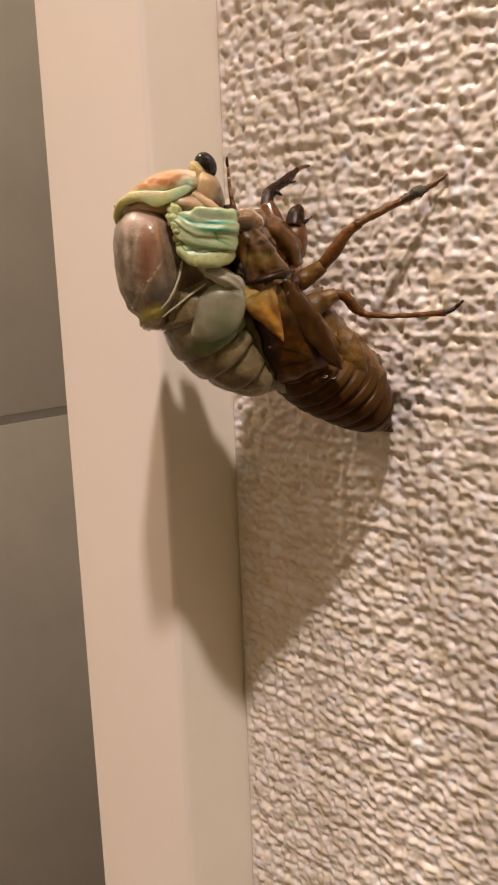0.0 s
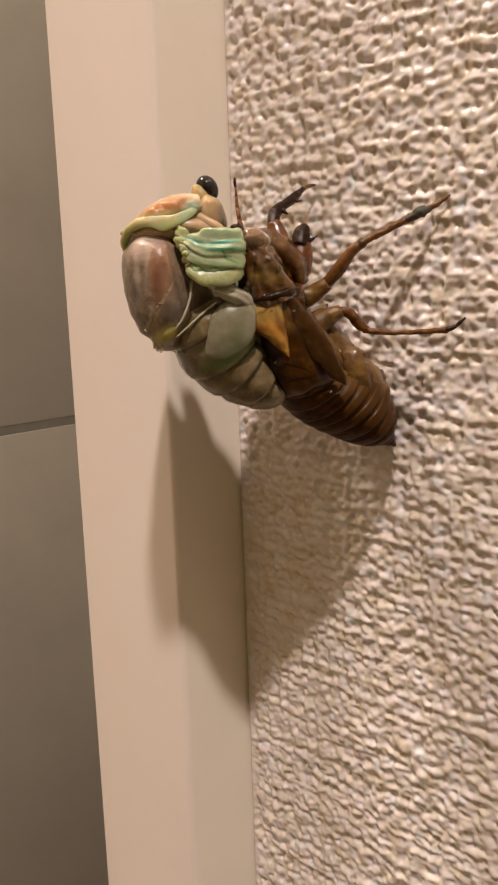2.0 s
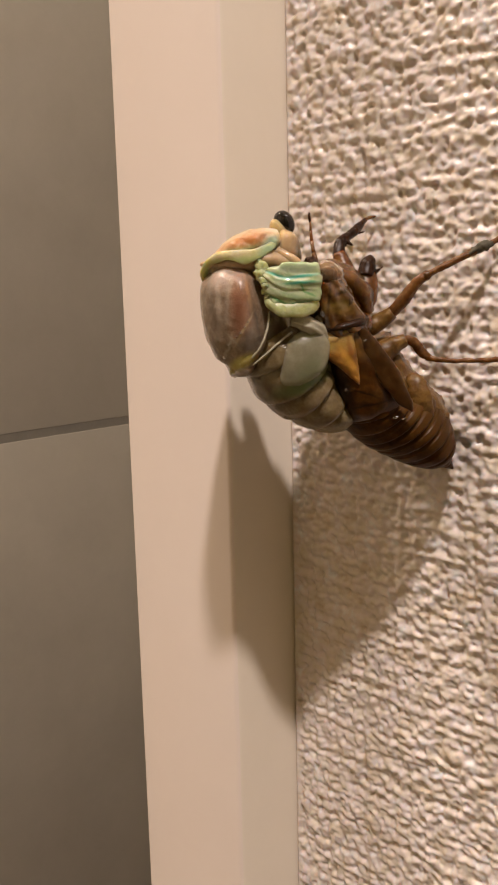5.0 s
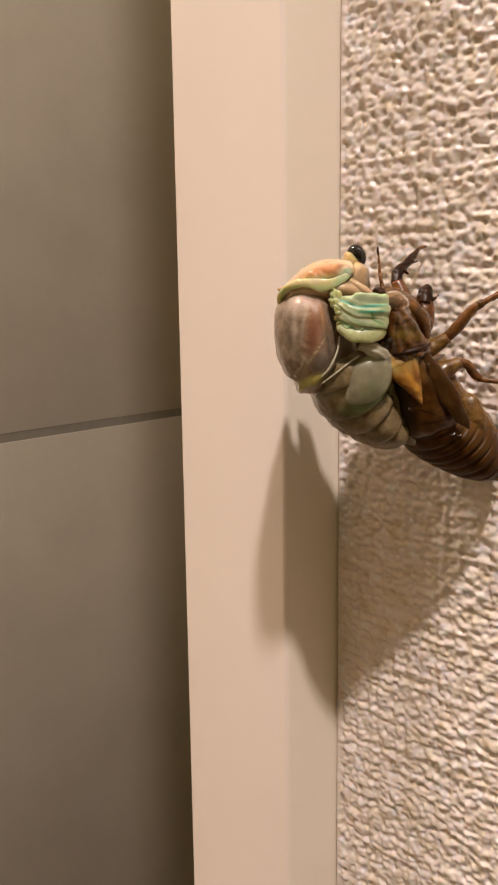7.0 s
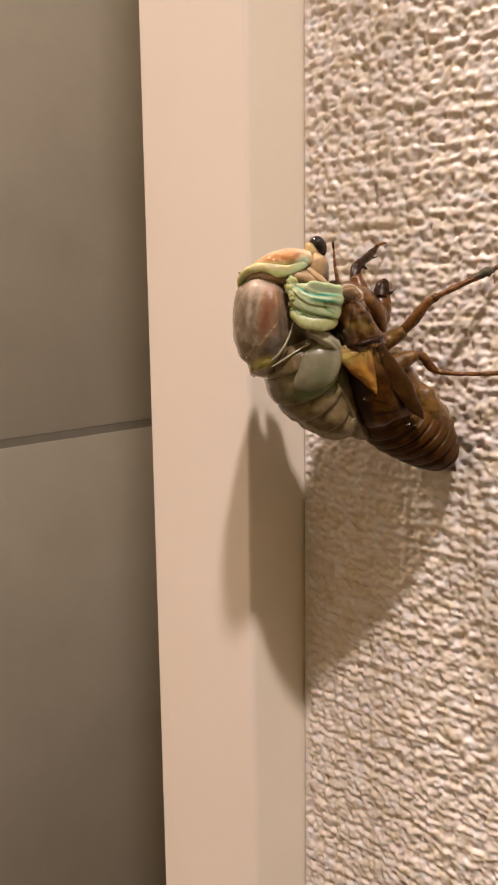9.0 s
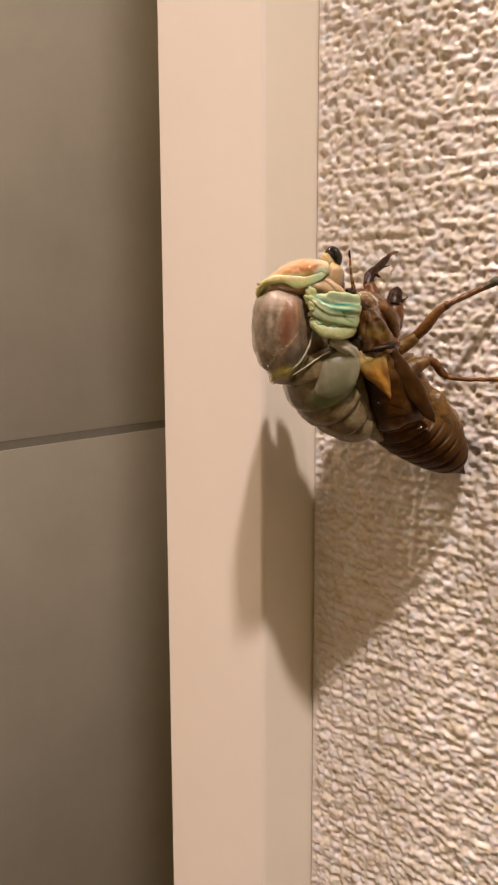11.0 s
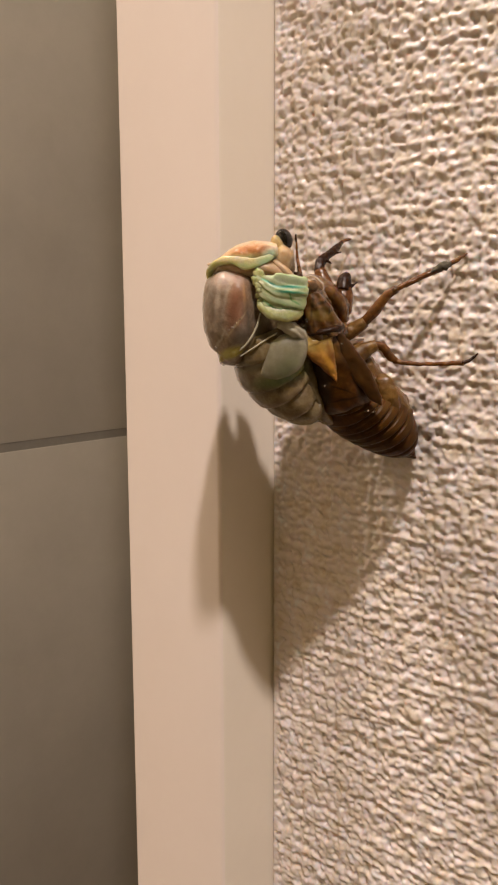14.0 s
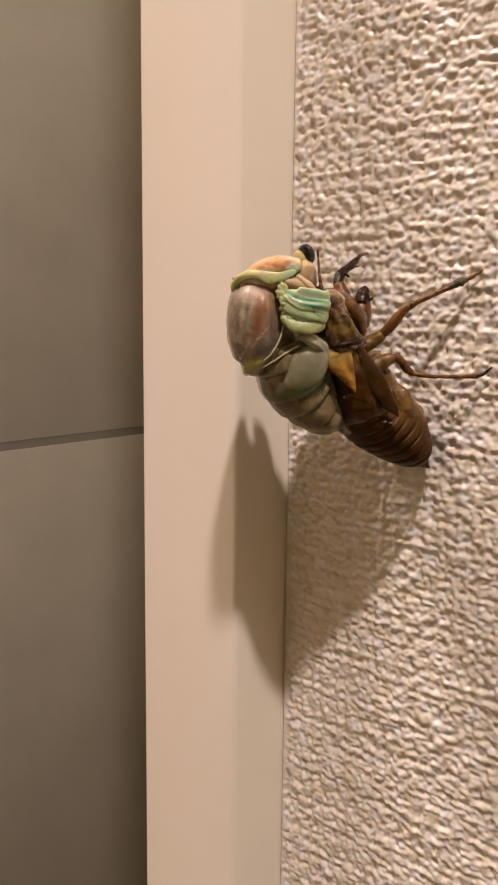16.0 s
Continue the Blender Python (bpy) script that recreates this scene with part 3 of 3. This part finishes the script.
    part("split_lining", loft([(0.95, -1.55, 3.70, 2.3, 0.8), (1.15, -2.40, 4.10, 2.45, 0.8), (1.50, -3.30, 4.30, 2.1, 0.75), (2.25, -4.75, 4.60, 1.45, 0.7), (2.98, -6.14, 4.75, 0.85, 0.5), (3.55, -7.35, 4.70, 0.30, 0.3), (3.75, -7.75, 4.60, 0.06, 0.2)], 10, 36, ripple=boxy(2.4), relief=0.13, grain=1.1, seed=4), LINING, thing)
    part("foreleg_socket", blob(4.90, -1.10, -3.40, 1.5, 1.3, 4.5, -20, 0.2, 6), FEMUR, thing)
    part("belly_plate", loft([(10.70, -7.50, -1.00, 0.7, 0.5), (11.15, -8.60, -0.20, 1.15, 0.55), (11.65, -10.20, 0.10, 1.35, 0.6), (12.10, -11.60, -0.10, 1.2, 0.5), (12.40, -12.50, -0.50, 0.9, 0.4)], 8, 28, ripple=boxy(3.0), relief=0.18, grain=1.1, seed=8), TAN, thing)
    leg(thing, "far_foreleg", [
        ("femur", FEMUR, [(4.24, 1.95, -7.00, 1.6, 1.4), (3.61, 4.37, -7.50, 1.45, 1.3), (2.86, 7.22, -8.50, 0.85, 0.9)]),
        ("tibia", DARK, [(2.66, 6.97, -8.50, 0.72, 0.7), (3.10, 8.50, -9.50, 0.78, 0.7), (4.20, 9.45, -10.80, 0.55, 0.6), (5.20, 10.15, -12.00, 0.62, 0.6), (6.76, 11.60, -14.50, 0.30, 0.35)]),
        ("spine", DARK, [(3.90, 8.90, -9.80, 0.35, 0.3), (4.35, 8.45, -9.60, 0.22, 0.2), (4.75, 8.20, -9.40, 0.05, 0.05)]),
        ("spine", DARK, [(5.40, 10.00, -12.00, 0.3, 0.3), (6.05, 9.95, -12.30, 0.16, 0.16), (6.50, 10.10, -12.60, 0.04, 0.04)]),
        ("tarsus", LEGCOLOUR, [(6.61, 11.45, -14.30, 0.3, 0.3), (7.45, 12.00, -15.40, 0.22, 0.22), (8.51, 12.26, -16.30, 0.08, 0.08)])])
    leg(thing, "foreleg", [
        ("femur", FEMUR, [(4.98, -0.28, -3.00, 0.6, 0.8), (5.40, 1.34, -4.00, 1.4, 1.35), (5.75, 3.23, -4.80, 1.5, 1.4), (5.82, 4.88, -5.20, 1.2, 1.1)]),
        ("claw", DARK, [(5.63, 4.22, -4.40, 0.9, 0.9), (5.95, 5.49, -5.00, 1.05, 0.9), (6.26, 6.38, -5.40, 0.7, 0.6), (6.34, 6.82, -5.60, 0.2, 0.2)]),
        ("spine", DARK, [(6.68, 4.76, -4.60, 0.3, 0.3), (7.29, 5.06, -5.00, 0.16, 0.16), (7.85, 5.44, -5.40, 0.04, 0.04)])])
    mid = leg(thing, "middle_leg", [
        ("coxa", TAN, [(5.83, -1.84, -4.00, 1.2, 1.2), (7.27, -1.13, -4.00, 1.1, 1.1), (8.81, -0.05, -3.60, 0.8, 0.8)]),
        ("femur", LEGCOLOUR, [(8.03, -0.78, -3.80, 0.6, 0.6), (9.95, 1.34, -3.20, 0.8, 0.7), (11.53, 3.44, -2.80, 0.65, 0.6), (12.72, 4.30, -2.60, 0.52, 0.5)]),
        ("tibia", LEGCOLOUR, [(12.40, 3.95, -2.60, 0.48, 0.45), (13.09, 4.47, -2.50, 0.38, 0.4), (14.67, 5.26, -2.50, 0.4, 0.4), (17.49, 6.55, -2.50, 0.42, 0.42), (19.89, 7.61, -2.60, 0.45, 0.45)]),
        ("tarsus", LEGCOLOUR, [(19.64, 7.50, -2.60, 0.35, 0.35), (21.28, 8.35, -2.70, 0.3, 0.3), (22.73, 9.27, -2.80, 0.1, 0.1)])])
    part("knee", loft([(12.34, 3.95, -2.60, 0.5, 0.5), (12.66, 4.25, -2.60, 0.62, 0.58), (13.09, 4.41, -2.50, 0.45, 0.45)], 4, 14), BROWN, mid)
    part("mud_crust", loft([(17.58, 6.65, -2.30, 0.2, 0.3), (18.58, 7.16, -2.30, 0.5, 0.5), (19.58, 7.60, -2.30, 0.62, 0.6), (20.41, 7.82, -2.40, 0.2, 0.2)], 6, 14, relief=0.25, grain=2.2), MUD, mid)
    leg(thing, "hind_leg", [
        ("coxa", TAN, [(7.03, -5.12, -2.00, 1.5, 1.3), (8.46, -4.04, -2.00, 1.2, 1.1), (10.17, -3.22, -1.80, 0.7, 0.7)]),
        ("femur", LEGCOLOUR, [(9.64, -3.21, -2.20, 0.5, 0.5), (11.21, -3.66, -2.60, 0.62, 0.6), (12.41, -5.00, -3.20, 0.58, 0.5), (13.46, -5.75, -3.40, 0.4, 0.4)]),
        ("tibia", LEGCOLOUR, [(12.82, -5.60, -3.40, 0.4, 0.35), (15.54, -5.98, -2.60, 0.3, 0.3), (19.16, -5.93, -1.40, 0.3, 0.3), (22.13, -5.75, -0.50, 0.36, 0.34)]),
        ("tarsus", DARK, [(21.88, -5.80, -0.50, 0.3, 0.3), (23.07, -5.28, -0.50, 0.24, 0.24), (24.07, -4.45, -0.50, 0.06, 0.06)])])
    part("belly", loft([(7.42, -3.26, -7.00, 1.6, 5), (9.15, -6.64, -7.00, 1.8, 5.5), (11.00, -9.55, -7.20, 2.2, 6), (13.52, -12.27, -7.60, 2.3, 6), (14.59, -13.73, -8.00, 1.6, 5)], 10, 30, relief=0.5, grain=0.8, seed=4), TAN, thing)
    part("breast_plate", loft([(6.79, -4.31, -1.00, 0.5, 0.6), (8.40, -7.17, -0.60, 0.8, 0.9), (10.16, -9.99, -1.00, 0.8, 0.9), (11.99, -11.86, -1.60, 0.4, 0.5)], 8, 18, relief=0.2, grain=1.0, seed=6), TAN, thing)
    # clear beads added where the skin glints, to catch the lamps
    for u, v, w, ru, rv in ((8.22, -11.97, 2.58, 0.34, 0.16), (9.18, -12.18, 2.20, 0.28, 0.14), (10.36, -12.24, 1.59, 0.30, 0.18), (10.74, -10.92, 0.64, 0.24, 0.20), (10.23, -11.46, 1.22, 0.18, 0.13), (4.12, -2.34, 4.26, 0.22, 0.16), (4.36, -2.79, 5.14, 0.16, 0.12), (2.31, -8.41, 3.98, 0.16, 0.14), (6.37, -7.52, 4.30, 0.18, 0.10), (-0.24, 0.28, 5.07, 0.42, 0.28), (2.01, -2.71, 4.93, 0.18, 0.12)):
        part("glint_bead", blob(u, v, w, ru, rv, 0.16, 10, 0.2, u), WET, thing)
    return thing


skin = build_skin()


# ---- the soft insect climbing out ----
def build_cicada():
    thing = new("cicada")
    thing.matrix_world = FRAME
    tagged(thing, "soft pale green and grey cicada hatching from its brown skin", "insect")
    rows = [(-6.26, -1.70, -0.90, 4.6, 6.9), (-5.03, -4.67, -1.00, 5.3, 7.5), (-3.42, -7.62, -1.70, 5.0, 7.5), (-1.60, -9.80, -2.30, 4.1, 7.1), (0.22, -11.39, -3.10, 3.2, 6.2), (2.80, -11.70, -4.10, 2.4, 4.4)]
    for i, r in enumerate(rings_of(rows, 6, 0.085)):
        part("abdomen_ring", loft(r, 1, 48, relief=0.16, grain=0.6, seed=i * 2.0), ABDOMEN, thing)
    part("waist", loft([(-0.69, -0.31, -2.20, 1.5, 5.4), (-0.08, -4.10, -2.60, 2.1, 6.0), (0.91, -7.68, -3.20, 2.4, 6.2), (2.21, -10.69, -4.20, 2.1, 5.8), (3.39, -12.36, -5.40, 1.4, 4.4)], 8, 32, relief=0.3, grain=0.7, seed=11), ABDOMEN, thing)
    part("metathorax", loft([(-6.95, 3.55, -2.95, 3.2, 6.75), (-6.82, -0.08, -2.80, 3.8, 7.5), (-7.21, -3.85, -2.80, 3.6, 7.5), (-7.80, -6.39, -2.90, 2.6, 6.7)], 8, 40, relief=0.35, grain=0.5, seed=3), META, thing)
    part("mesonotum", loft([(-9.78, 6.75, 0.20, 1.4, 4.2), (-9.95, 4.85, 0.30, 3.55, 6.8), (-10.05, 1.87, 0.40, 3.95, 7.7), (-9.97, -1.77, 0.30, 3.75, 7.2), (-10.23, -3.91, 0.30, 2.9, 6.1), (-10.55, -5.08, 0.30, 2.1, 5.3), (-11.09, -5.86, 0.30, 0.7, 3.4), (-11.36, -6.16, 0.30, 0.15, 1.6)], 12, 64, ripple=lambda t, th: 1 + 0.045 * math.sin(3 * th + 0.6) * math.sin(math.pi * t) + 0.02 * math.sin(7 * th + 6 * t), relief=0.13, grain=0.6, seed=1), MESO, thing)
    part("scutellum", loft([(-11.04, -5.26, 3.10, 0.3, 0.8), (-10.40, -4.43, 4.30, 0.95, 1.2), (-9.64, -3.87, 4.90, 1.1, 1.4), (-8.89, -3.43, 5.00, 0.8, 1.1), (-8.16, -3.09, 4.70, 0.25, 0.6)], 8, 28, relief=0.10, grain=0.8), YELLOW, thing)
    narrow = lambda t, th: boxy(2.7)(t, th) * (1 - (0.345 * min(1.0, max(0.0, (t - 0.34) / 0.10)) - 0.16 if math.sin(th) < 0 else 0.0) * abs(math.sin(th)))
    part("pronotum", loft([(-12.60, 6.75, -0.20, 0.4, 3.2), (-11.26, 7.45, 0.00, 0.85, 5.4), (-9.13, 8.20, 0.20, 1.5, 6.5), (-7.12, 8.65, 0.20, 1.65, 6.4), (-5.12, 8.85, 0.00, 1.3, 5.4)], 14, 64, ripple=narrow, relief=0.30, grain=0.7, seed=6), ORANGE, thing)
    part("collar", loft([(-13.05, 4.60, -0.60, 0.1, 0.3), (-13.18, 4.94, 1.20, 0.34, 0.32), (-13.30, 5.83, 2.20, 0.44, 0.34), (-12.70, 6.80, 4.00, 0.50, 0.3), (-11.56, 7.36, 5.60, 0.50, 0.26), (-10.13, 7.44, 6.60, 0.56, 0.22), (-8.75, 7.15, 7.00, 0.78, 0.2), (-7.60, 7.25, 7.00, 0.64, 0.2), (-6.54, 7.60, 6.60, 0.52, 0.2), (-5.60, 8.15, 6.00, 0.42, 0.2), (-5.05, 8.80, 5.10, 0.30, 0.2), (-4.95, 9.35, 4.20, 0.1, 0.15)], 14, 28, ripple=lambda t, th: 1 + 0.05 * math.sin(23 * t + 1.0) * math.cos(th), relief=0.06, grain=1.0, seed=2), GREEN, thing)
    part("collar_lining", loft([(-12.40, 5.90, 2.40, 0.4, 0.6), (-11.30, 6.50, 4.00, 0.65, 0.9), (-9.60, 6.60, 5.30, 0.75, 1.0), (-8.00, 6.40, 5.60, 0.75, 1.0), (-6.60, 6.60, 5.40, 0.5, 0.8)], 10, 28, relief=0.14, grain=1.0, seed=12), PINK, thing)
    part("neck", loft([(-11.35, 6.68, -0.60, 0.5, 3.8), (-9.87, 6.55, 0.60, 0.9, 4.6), (-7.85, 6.60, 1.40, 1.4, 4.9), (-6.01, 6.62, 1.80, 1.6, 4.9), (-3.98, 6.01, 1.00, 1.3, 4.4), (-2.23, 5.05, 0.00, 0.8, 3.6)], 8, 28, relief=0.3, grain=0.9, seed=8), PINK, thing)
    head = part("head", blob(-3.77, 8.00, 0.80, 1.65, 2.3, 4.8, 12, 0.14, 1), CREAM, thing)
    part("face", blob(-2.84, 7.15, 0.80, 0.85, 1.5, 3.4, 10, 0.1, 2), META, head)
    part("eye_socket", loft([(-3.74, 7.65, 3.00, 1.25, 1.3), (-4.18, 9.14, 2.40, 1.15, 1.2), (-4.51, 10.36, 1.80, 0.95, 1.0), (-4.36, 11.17, 1.60, 0.5, 0.6)], 8, 24, relief=0.1), CREAM, head)
    part("eye", blob(-3.75, 10.61, 2.30, 1.15, 1.45, 1.35, 22), BLACK, head)
    part("eyelid", blob(-4.57, 9.82, 3.20, 0.85, 1.3, 0.75, 30, 0.1, 3), CREAM, head)
    # hidden lump, added to stop lamp light leaking through the body
    part("light_stop", blob(-2.70, 2.60, -3.60, 1.5, 3.4, 3.8, 0, 0.1, 5), PINK, thing)
    part("folded_leg", loft([(-4.97, 7.58, 5.20, 0.5, 0.5), (-3.55, 6.48, 5.80, 0.5, 0.5), (-1.67, 5.09, 5.40, 0.35, 0.35)], 8, 14, relief=0.1), PINK, thing)
    fold = lambda t, th: 1 + 0.13 * math.sin(5 * th + 2.2 * math.sin(3.1 * t) + 0.6) * min(1.0, 0.35 + 2.2 * t) + 0.07 * math.sin(11 * t + 2 * th)
    crease = lambda n, k: lambda t, th: 1 + 0.07 * math.sin(n * t + k) * math.cos(th) + 0.05 * math.sin(3 * th + 9 * t + k)
    panel = lambda t, th: boxy(2.7)(t, th) * (1 + 0.05 * math.sin(9 * t + 0.4) * math.cos(th)) * (1 + (0.15 * math.sin(7 * math.cos(th) + 3 * t) + 0.07 * math.sin(17 * math.cos(th) - 8 * t) + 0.06 * math.sin(13 * t + 3 * math.cos(th)) if math.sin(th) > 0 else 0.0) * math.sin(th))
    bud = part("wing_bud", loft([(-6.70, 5.10, 6.60, 0.5, 0.4), (-6.25, 4.80, 7.00, 1.2, 0.65), (-5.35, 4.25, 7.35, 1.75, 0.8), (-3.75, 3.95, 7.50, 2.05, 0.8), (-1.75, 3.85, 7.20, 2.05, 0.8), (-1.20, 3.82, 6.80, 1.95, 0.7), (-0.95, 3.80, 6.20, 1.75, 0.4)], 14, 88, ripple=panel, relief=0.14, grain=0.7, seed=1), MINT, thing)
    part("fold", loft([(-6.55, 2.70, 6.30, 0.35, 0.5), (-5.60, 2.12, 6.90, 0.8, 0.8), (-3.86, 1.80, 7.00, 0.85, 0.8), (-1.60, 1.69, 6.60, 0.8, 0.8)], 14, 36, ripple=crease(11, 3.0), relief=0.16, grain=1.5, seed=6), MINT, bud)
    part("hem", loft([(-6.75, 2.45, 6.50, 0.2, 0.4), (-6.40, 1.95, 7.00, 0.5, 0.5), (-5.75, 1.45, 7.30, 0.68, 0.55), (-4.76, 1.00, 7.50, 0.8, 0.55), (-3.05, 1.05, 7.40, 0.82, 0.55), (-1.80, 1.25, 7.00, 0.80, 0.55), (-1.20, 1.40, 6.50, 0.6, 0.4)], 14, 40, ripple=crease(10, 0.9), relief=0.09, grain=0.8, seed=7), HEM, bud)
    for u, v, w, r, k in ((-6.90, 5.85, 6.6, 0.72, 1), (-7.00, 5.05, 6.9, 0.70, 2), (-6.80, 4.35, 7.2, 0.52, 3), (-6.62, 3.85, 7.4, 0.40, 4), (-6.72, 3.25, 6.9, 0.40, 5), (-6.52, 2.65, 7.0, 0.34, 6)):
        part("knob", blob(u, v, w, r, r * 1.25, r, 20 * k, 0.3, k), HEM, bud)
    part("wing_bud", loft([(-7.80, 5.04, -8.20, 0.6, 0.5), (-7.20, 4.62, -9.40, 1.75, 1.4), (-5.71, 3.95, -7.80, 2.2, 2.0), (-4.00, 3.09, -6.50, 2.5, 2.2), (-2.41, 1.83, -8.20, 2.3, 2.2), (-1.68, -0.29, -8.60, 1.6, 1.8)], 10, 36, ripple=fold, relief=0.14, grain=1.3, seed=4), MINT, thing)
    part("hind_wing_bud", loft([(-1.50, -1.60, 5.00, 1.2, 0.6), (-1.95, -2.75, 5.50, 2.1, 0.95), (-2.87, -4.40, 5.90, 2.55, 1.05), (-4.22, -5.86, 6.10, 1.95, 0.85), (-5.20, -6.70, 6.10, 0.95, 0.45), (-5.62, -7.10, 6.00, 0.3, 0.2)], 10, 32, relief=0.12, grain=0.5), PALE, thing)
    part("droplet", blob(-10.95, -6.02, 0.60, 0.30, 0.45, 0.35, 0, 0.1, 4), WET, thing, "clear hanging drop")
    part("thread", loft([(-6.45, 0.97, 5.60, 0.12, 0.2), (-6.83, -0.73, 6.40, 0.14, 0.22), (-7.74, -2.64, 6.50, 0.15, 0.22), (-8.85, -3.94, 6.00, 0.1, 0.15)], 6, 10, relief=0.06, grain=2), WHITE, thing)
    part("thread", loft([(-4.15, -1.47, 5.80, 0.11, 0.2), (-5.46, -2.33, 6.05, 0.12, 0.2), (-7.15, -3.53, 6.20, 0.12, 0.2), (-8.78, -4.70, 6.00, 0.08, 0.12)], 6, 10, relief=0.06, grain=2), WHITE, thing)
    part("shoulder_membrane", loft([(-3.98, -0.16, 5.80, 0.6, 0.7), (-2.31, -0.79, 6.20, 0.8, 0.8), (-0.91, -1.78, 5.00, 0.75, 0.8), (0.02, -3.49, 4.00, 0.25, 0.4)], 8, 24, ripple=lambda t, th: 1 + 0.14 * math.sin(6 * th), relief=0.15, grain=1.2), WHITE, thing)
    # more added beads, standing in for glints on the soft body
    for u, v, w, r in ((-9.38, -0.39, 7.78, 0.15), (-9.89, -0.93, 7.63, 0.17), (-10.35, -1.32, 7.35, 0.12), (-9.01, 0.16, 7.78, 0.12), (-11.88, -3.63, 5.10, 0.22), (-8.57, -3.31, 6.11, 0.20), (-11.37, -2.15, 6.50, 0.10), (-6.55, 4.12, 7.69, 0.18), (-6.70, 3.75, 7.75, 0.14)):
        part("glint_bead", blob(u, v, w, r, r * 0.8, 0.12, 15, 0.2, u), WET, thing)
    return thing


cicada = build_cicada()


# how the soft body sways on its seat in the skin: seconds, turn about u, v, w in degrees, shift along u, v, w in mm
SEAT = place(0.82, -12.52, -1.50)
SWAY = [
    (0.0, 0.00, 0.00, 0.00, 0.00, 0.00, 0.00),
    (0.5, 0.21, -0.06, -1.40, -0.24, -0.01, 0.02),
    (1.0, 0.14, 0.92, -0.24, -0.12, 0.08, -0.03),
    (1.5, -0.81, 2.05, 1.67, 0.30, 0.14, -0.13),
    (2.0, -0.78, 2.53, 4.04, 0.72, 0.13, -0.21),
    (2.5, -0.36, 2.77, 5.66, 1.00, 0.04, -0.23),
    (3.0, 1.44, 1.93, 3.05, 0.73, 0.04, -0.19),
    (5.5, -0.76, 1.79, 4.59, 0.95, 0.15, -0.30),
    (6.0, -0.22, 2.51, 5.46, 1.00, 0.12, -0.30),
    (6.5, 0.12, 1.27, 3.88, 0.74, -0.17, -0.26),
    (7.0, -0.75, -0.00, 1.27, 0.11, -0.11, -0.19),
    (7.5, -1.46, -0.47, -1.27, -0.44, -0.12, -0.16),
    (8.0, -1.31, -1.40, -3.43, -0.91, -0.16, -0.13),
    (8.5, -1.36, -1.53, -3.89, -1.13, -0.20, -0.10),
    (9.0, -1.41, -1.92, -3.87, -1.16, -0.18, -0.08),
    (11.5, 0.62, 0.15, -0.99, -0.42, -0.12, -0.08),
    (12.0, 0.97, 0.49, -0.22, -0.13, -0.08, -0.08),
    (12.5, 1.53, 0.85, 0.54, 0.20, -0.17, -0.08),
    (13.0, 1.95, 1.21, 1.77, 0.44, -0.18, -0.04),
    (13.5, 1.91, 0.12, 0.26, 0.19, -0.17, 0.01),
    (14.0, 1.06, -1.15, -2.93, -0.53, 0.01, 0.03),
    (14.5, 0.33, -2.05, -5.18, -0.94, 0.09, 0.04),
    (15.0, -0.23, -2.08, -4.36, -0.80, 0.07, 0.04),
    (15.5, -0.03, -1.30, -3.10, -0.55, 0.10, 0.06),
    (16.0, 0.57, -1.30, -2.62, -0.36, -0.00, 0.09),
]


def swayed(ru, rv, rw, tu, tv, tw):
    turn = Vector((ru, -rw, rv))
    spin = Matrix.Rotation(radians(turn.length), 4, turn.normalized()) if turn.length > 1e-6 else Matrix()
    return FRAME @ Matrix.Translation(SEAT + place(tu, tv, tw)) @ spin @ Matrix.Translation(-SEAT)


def motions():
    walk(cicada, [(t, swayed(*s)) for t, *s in SWAY])


motions()
